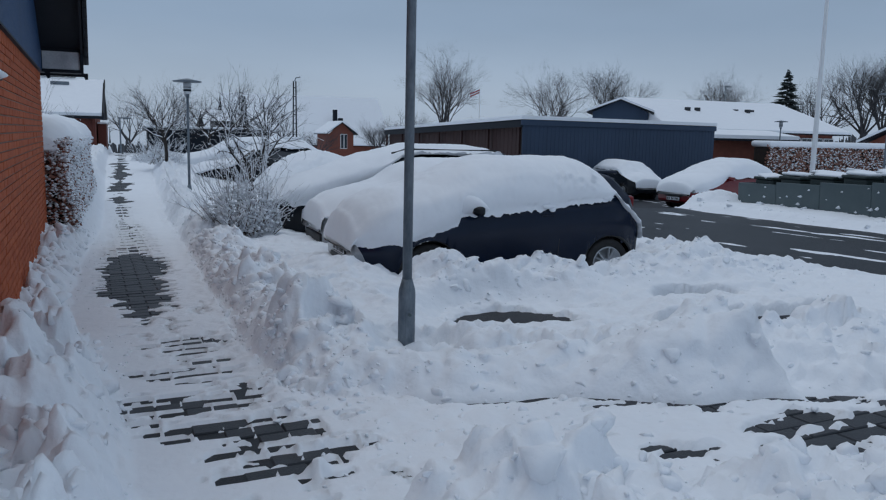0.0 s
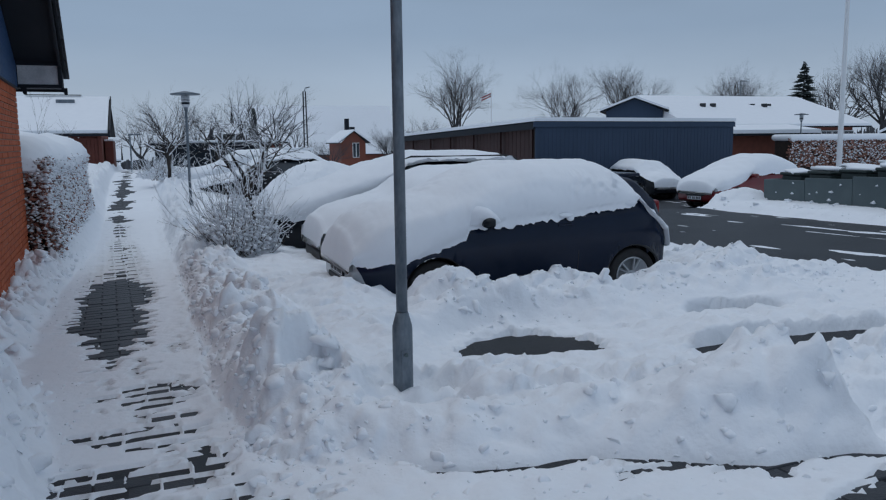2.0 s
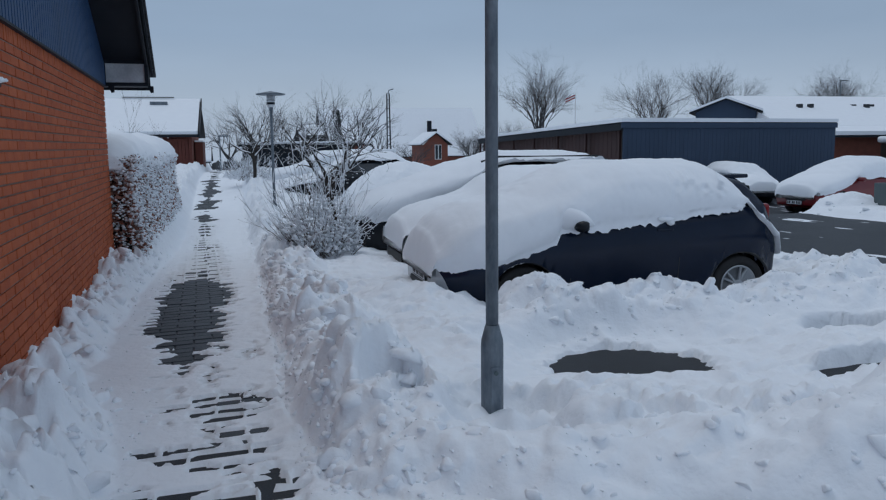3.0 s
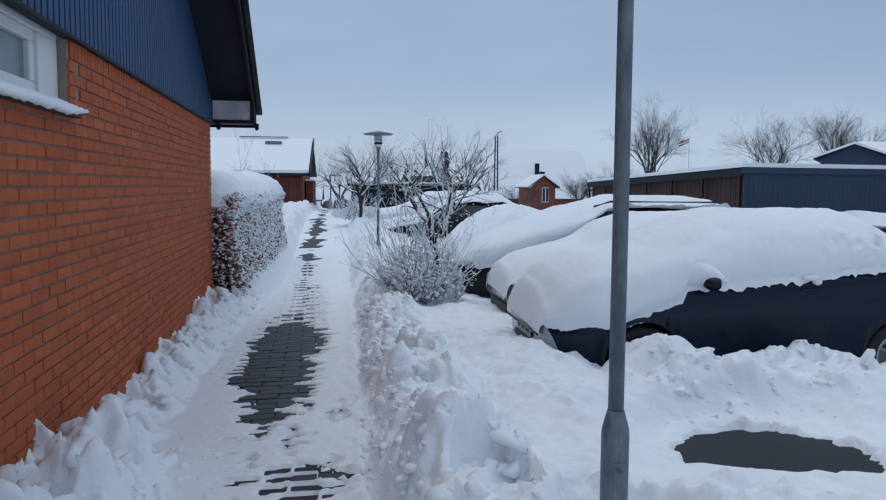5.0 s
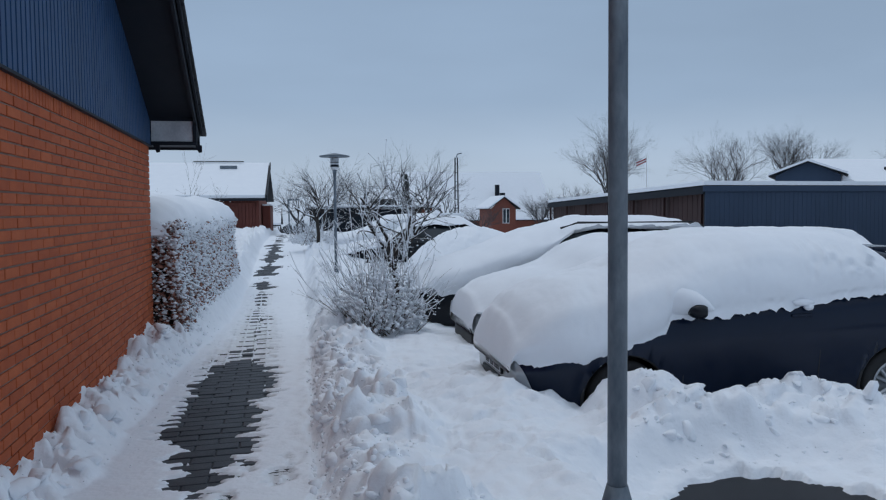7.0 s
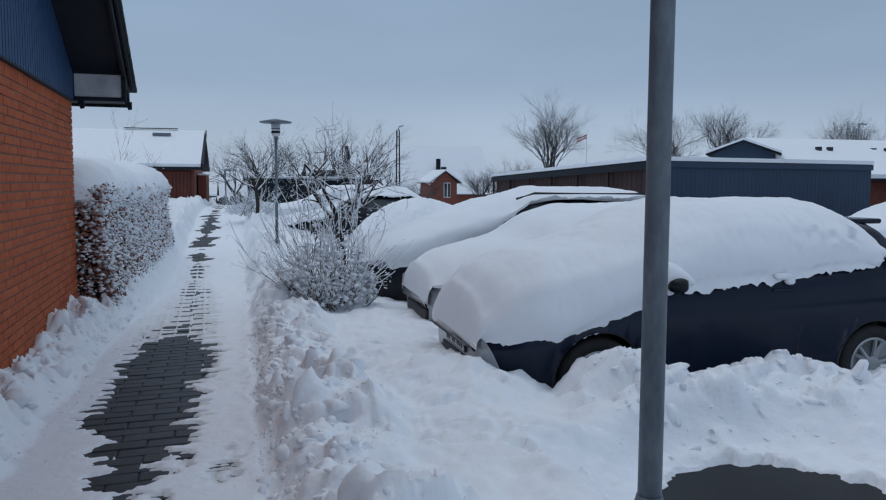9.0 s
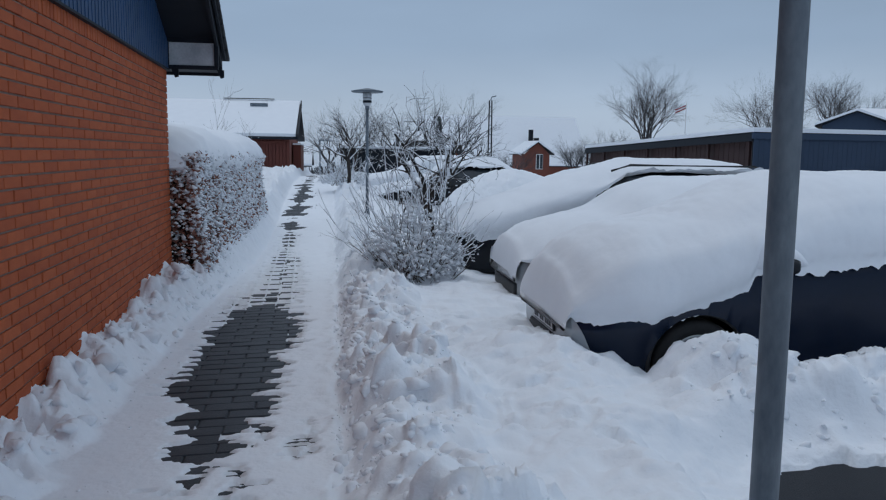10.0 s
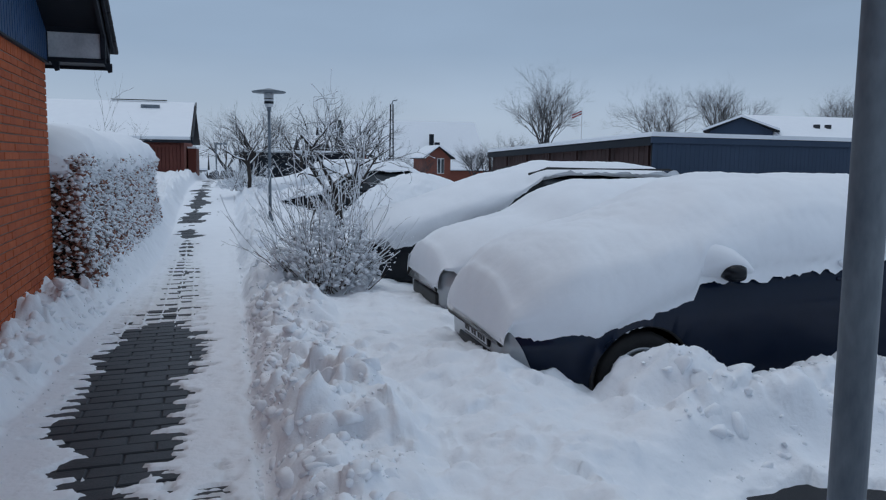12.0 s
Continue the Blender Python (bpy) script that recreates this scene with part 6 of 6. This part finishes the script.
stone = stone_mesh("paving_stone", 0.272, 0.132, 0.05, 0.006)
stone.materials.append(PAVER)
places = []
row = 0
for v in np.arange(-11.2, 28, 0.14):
    off = 0.14 if row % 2 else 0.0
    row += 1
    for u in np.arange(-0.74 + off, 1.9, 0.28):
        x, y = u * CY - v * SY, u * SY + v * CY
        if -0.1 < x < 1.95 and float(bare_path(np.array([x]), np.array([y]))[0]) > -0.16:
            places.append((x, y))
for k, v in enumerate(np.arange(-10.36, -8.3, 0.14)):
    for u in np.arange(1.54 + (0.14 if k % 2 else 0), 5.6, 0.28):
        x, y = u * CY - v * SY, u * SY + v * CY
        if 2.0 < x < 5.7:
            places.append((x, y))
places.sort(key=lambda p: abs(p[1] + 4.5) + (6 if p[0] > 2 else 0))
for x, y in places[:300]:
    # the nearest stretch lies level
    o = new("paving_stone", stone)
    o.parent = paving
    o.matrix_local = pose(x, y, random.uniform(-0.003, 0.002), random.uniform(-.7, .7), random.uniform(-.5, .5), YAW + random.uniform(-.6, .6))
V, F = [], []
tmpl = [(v.co.x * CY - v.co.y * SY, v.co.x * SY + v.co.y * CY, v.co.z) for v in stone.vertices]
tf = [tuple(p.vertices) for p in stone.polygons]
for x, y in places[300:]:
    i = len(V)
    dz = random.uniform(-0.003, 0.002)
    V += [(a + x, b + y, c + dz + float(rise(np.array([x]), np.array([y + b]))[0])) for a, b, c in tmpl]
    F += [tuple(k + i for k in f) for f in tf]
tagged(arr_mesh("far_paving_stone", V, F, PAVER, paving), kind="stuff")

# ---- bricks of the house wall ----
brick_mesh = stone_mesh("brick", PITCH - 0.012, COURSE - 0.011, 0.06, 0.003)
brick_mesh.materials.append(BRICK)
half_mesh = stone_mesh("brick_half", PITCH / 2 - 0.012, COURSE - 0.011, 0.06, 0.003)
half_mesh.materials.append(BRICK)
TURN = Matrix(((0, 0, 1, 0), (1, 0, 0, 0), (0, 1, 0, 0), (0, 0, 0, 1)))
bricks, soldiers = [], []
r = 0
z = WALL_TOP - 0.132 - COURSE / 2
while z > -0.25:
    y = -PITCH / 2
    if r % 2:
        bricks.append((-PITCH / 4, z, True))
        y = -PITCH
    while y > HOUSE_Y0:
        hit_window = W0 - 0.02 < y < W1 + 0.02 and z > WZ0 - 0.01
        if hit_window or (z > WZ0 and W0 < y - PITCH / 2 < W1) or (z > WZ0 and W0 < y + PITCH / 2 < W1):
            y -= PITCH
            continue
        bricks.append((y, z, False))
        y -= PITCH
    if z > WZ0:
        # toothed edge at the window reveal
        bricks.append((W1 + PITCH / 4 + 0.002, z, True))
    z -= COURSE
    r += 1
y = -0.0335
while y > HOUSE_Y0:
    if not W0 < y < W1:
        soldiers.append(y)
    y -= 0.067
bricks.sort(key=lambda b: abs(b[0] + 3.4) + 0.6 * abs(b[1] - 1.4))


def brick_pose(y, z):
    return Matrix.Translation((random.uniform(-0.002, 0.002), y, z)) @ TURN @ pose(0, 0, 0, random.uniform(-.4, .4), random.uniform(-.4, .4), random.uniform(-.3, .3))


for y, z, half in bricks[:300]:
    o = new("brick", half_mesh if half else brick_mesh)
    o.parent = wall
    o.matrix_local = brick_pose(y, z)
V, F = [], []
for y, z, half in bricks[300:]:
    m_ = brick_pose(y, z)
    src = half_mesh if half else brick_mesh
    i = len(V)
    V += [tuple(m_ @ v.co) for v in src.vertices]
    F += [tuple(k + i for k in p.vertices) for p in src.polygons]
src = stone_mesh("soldier_brick", 0.067 - 0.011, 0.118, 0.06, 0.003)
for y in soldiers:
    m_ = brick_pose(y, WALL_TOP - 0.132 + 0.065)
    i = len(V)
    V += [tuple(m_ @ v.co) for v in src.vertices]
    F += [tuple(k + i for k in p.vertices) for p in src.polygons]
tagged(arr_mesh("far_brick", V, F, BRICK, wall), kind="stuff")

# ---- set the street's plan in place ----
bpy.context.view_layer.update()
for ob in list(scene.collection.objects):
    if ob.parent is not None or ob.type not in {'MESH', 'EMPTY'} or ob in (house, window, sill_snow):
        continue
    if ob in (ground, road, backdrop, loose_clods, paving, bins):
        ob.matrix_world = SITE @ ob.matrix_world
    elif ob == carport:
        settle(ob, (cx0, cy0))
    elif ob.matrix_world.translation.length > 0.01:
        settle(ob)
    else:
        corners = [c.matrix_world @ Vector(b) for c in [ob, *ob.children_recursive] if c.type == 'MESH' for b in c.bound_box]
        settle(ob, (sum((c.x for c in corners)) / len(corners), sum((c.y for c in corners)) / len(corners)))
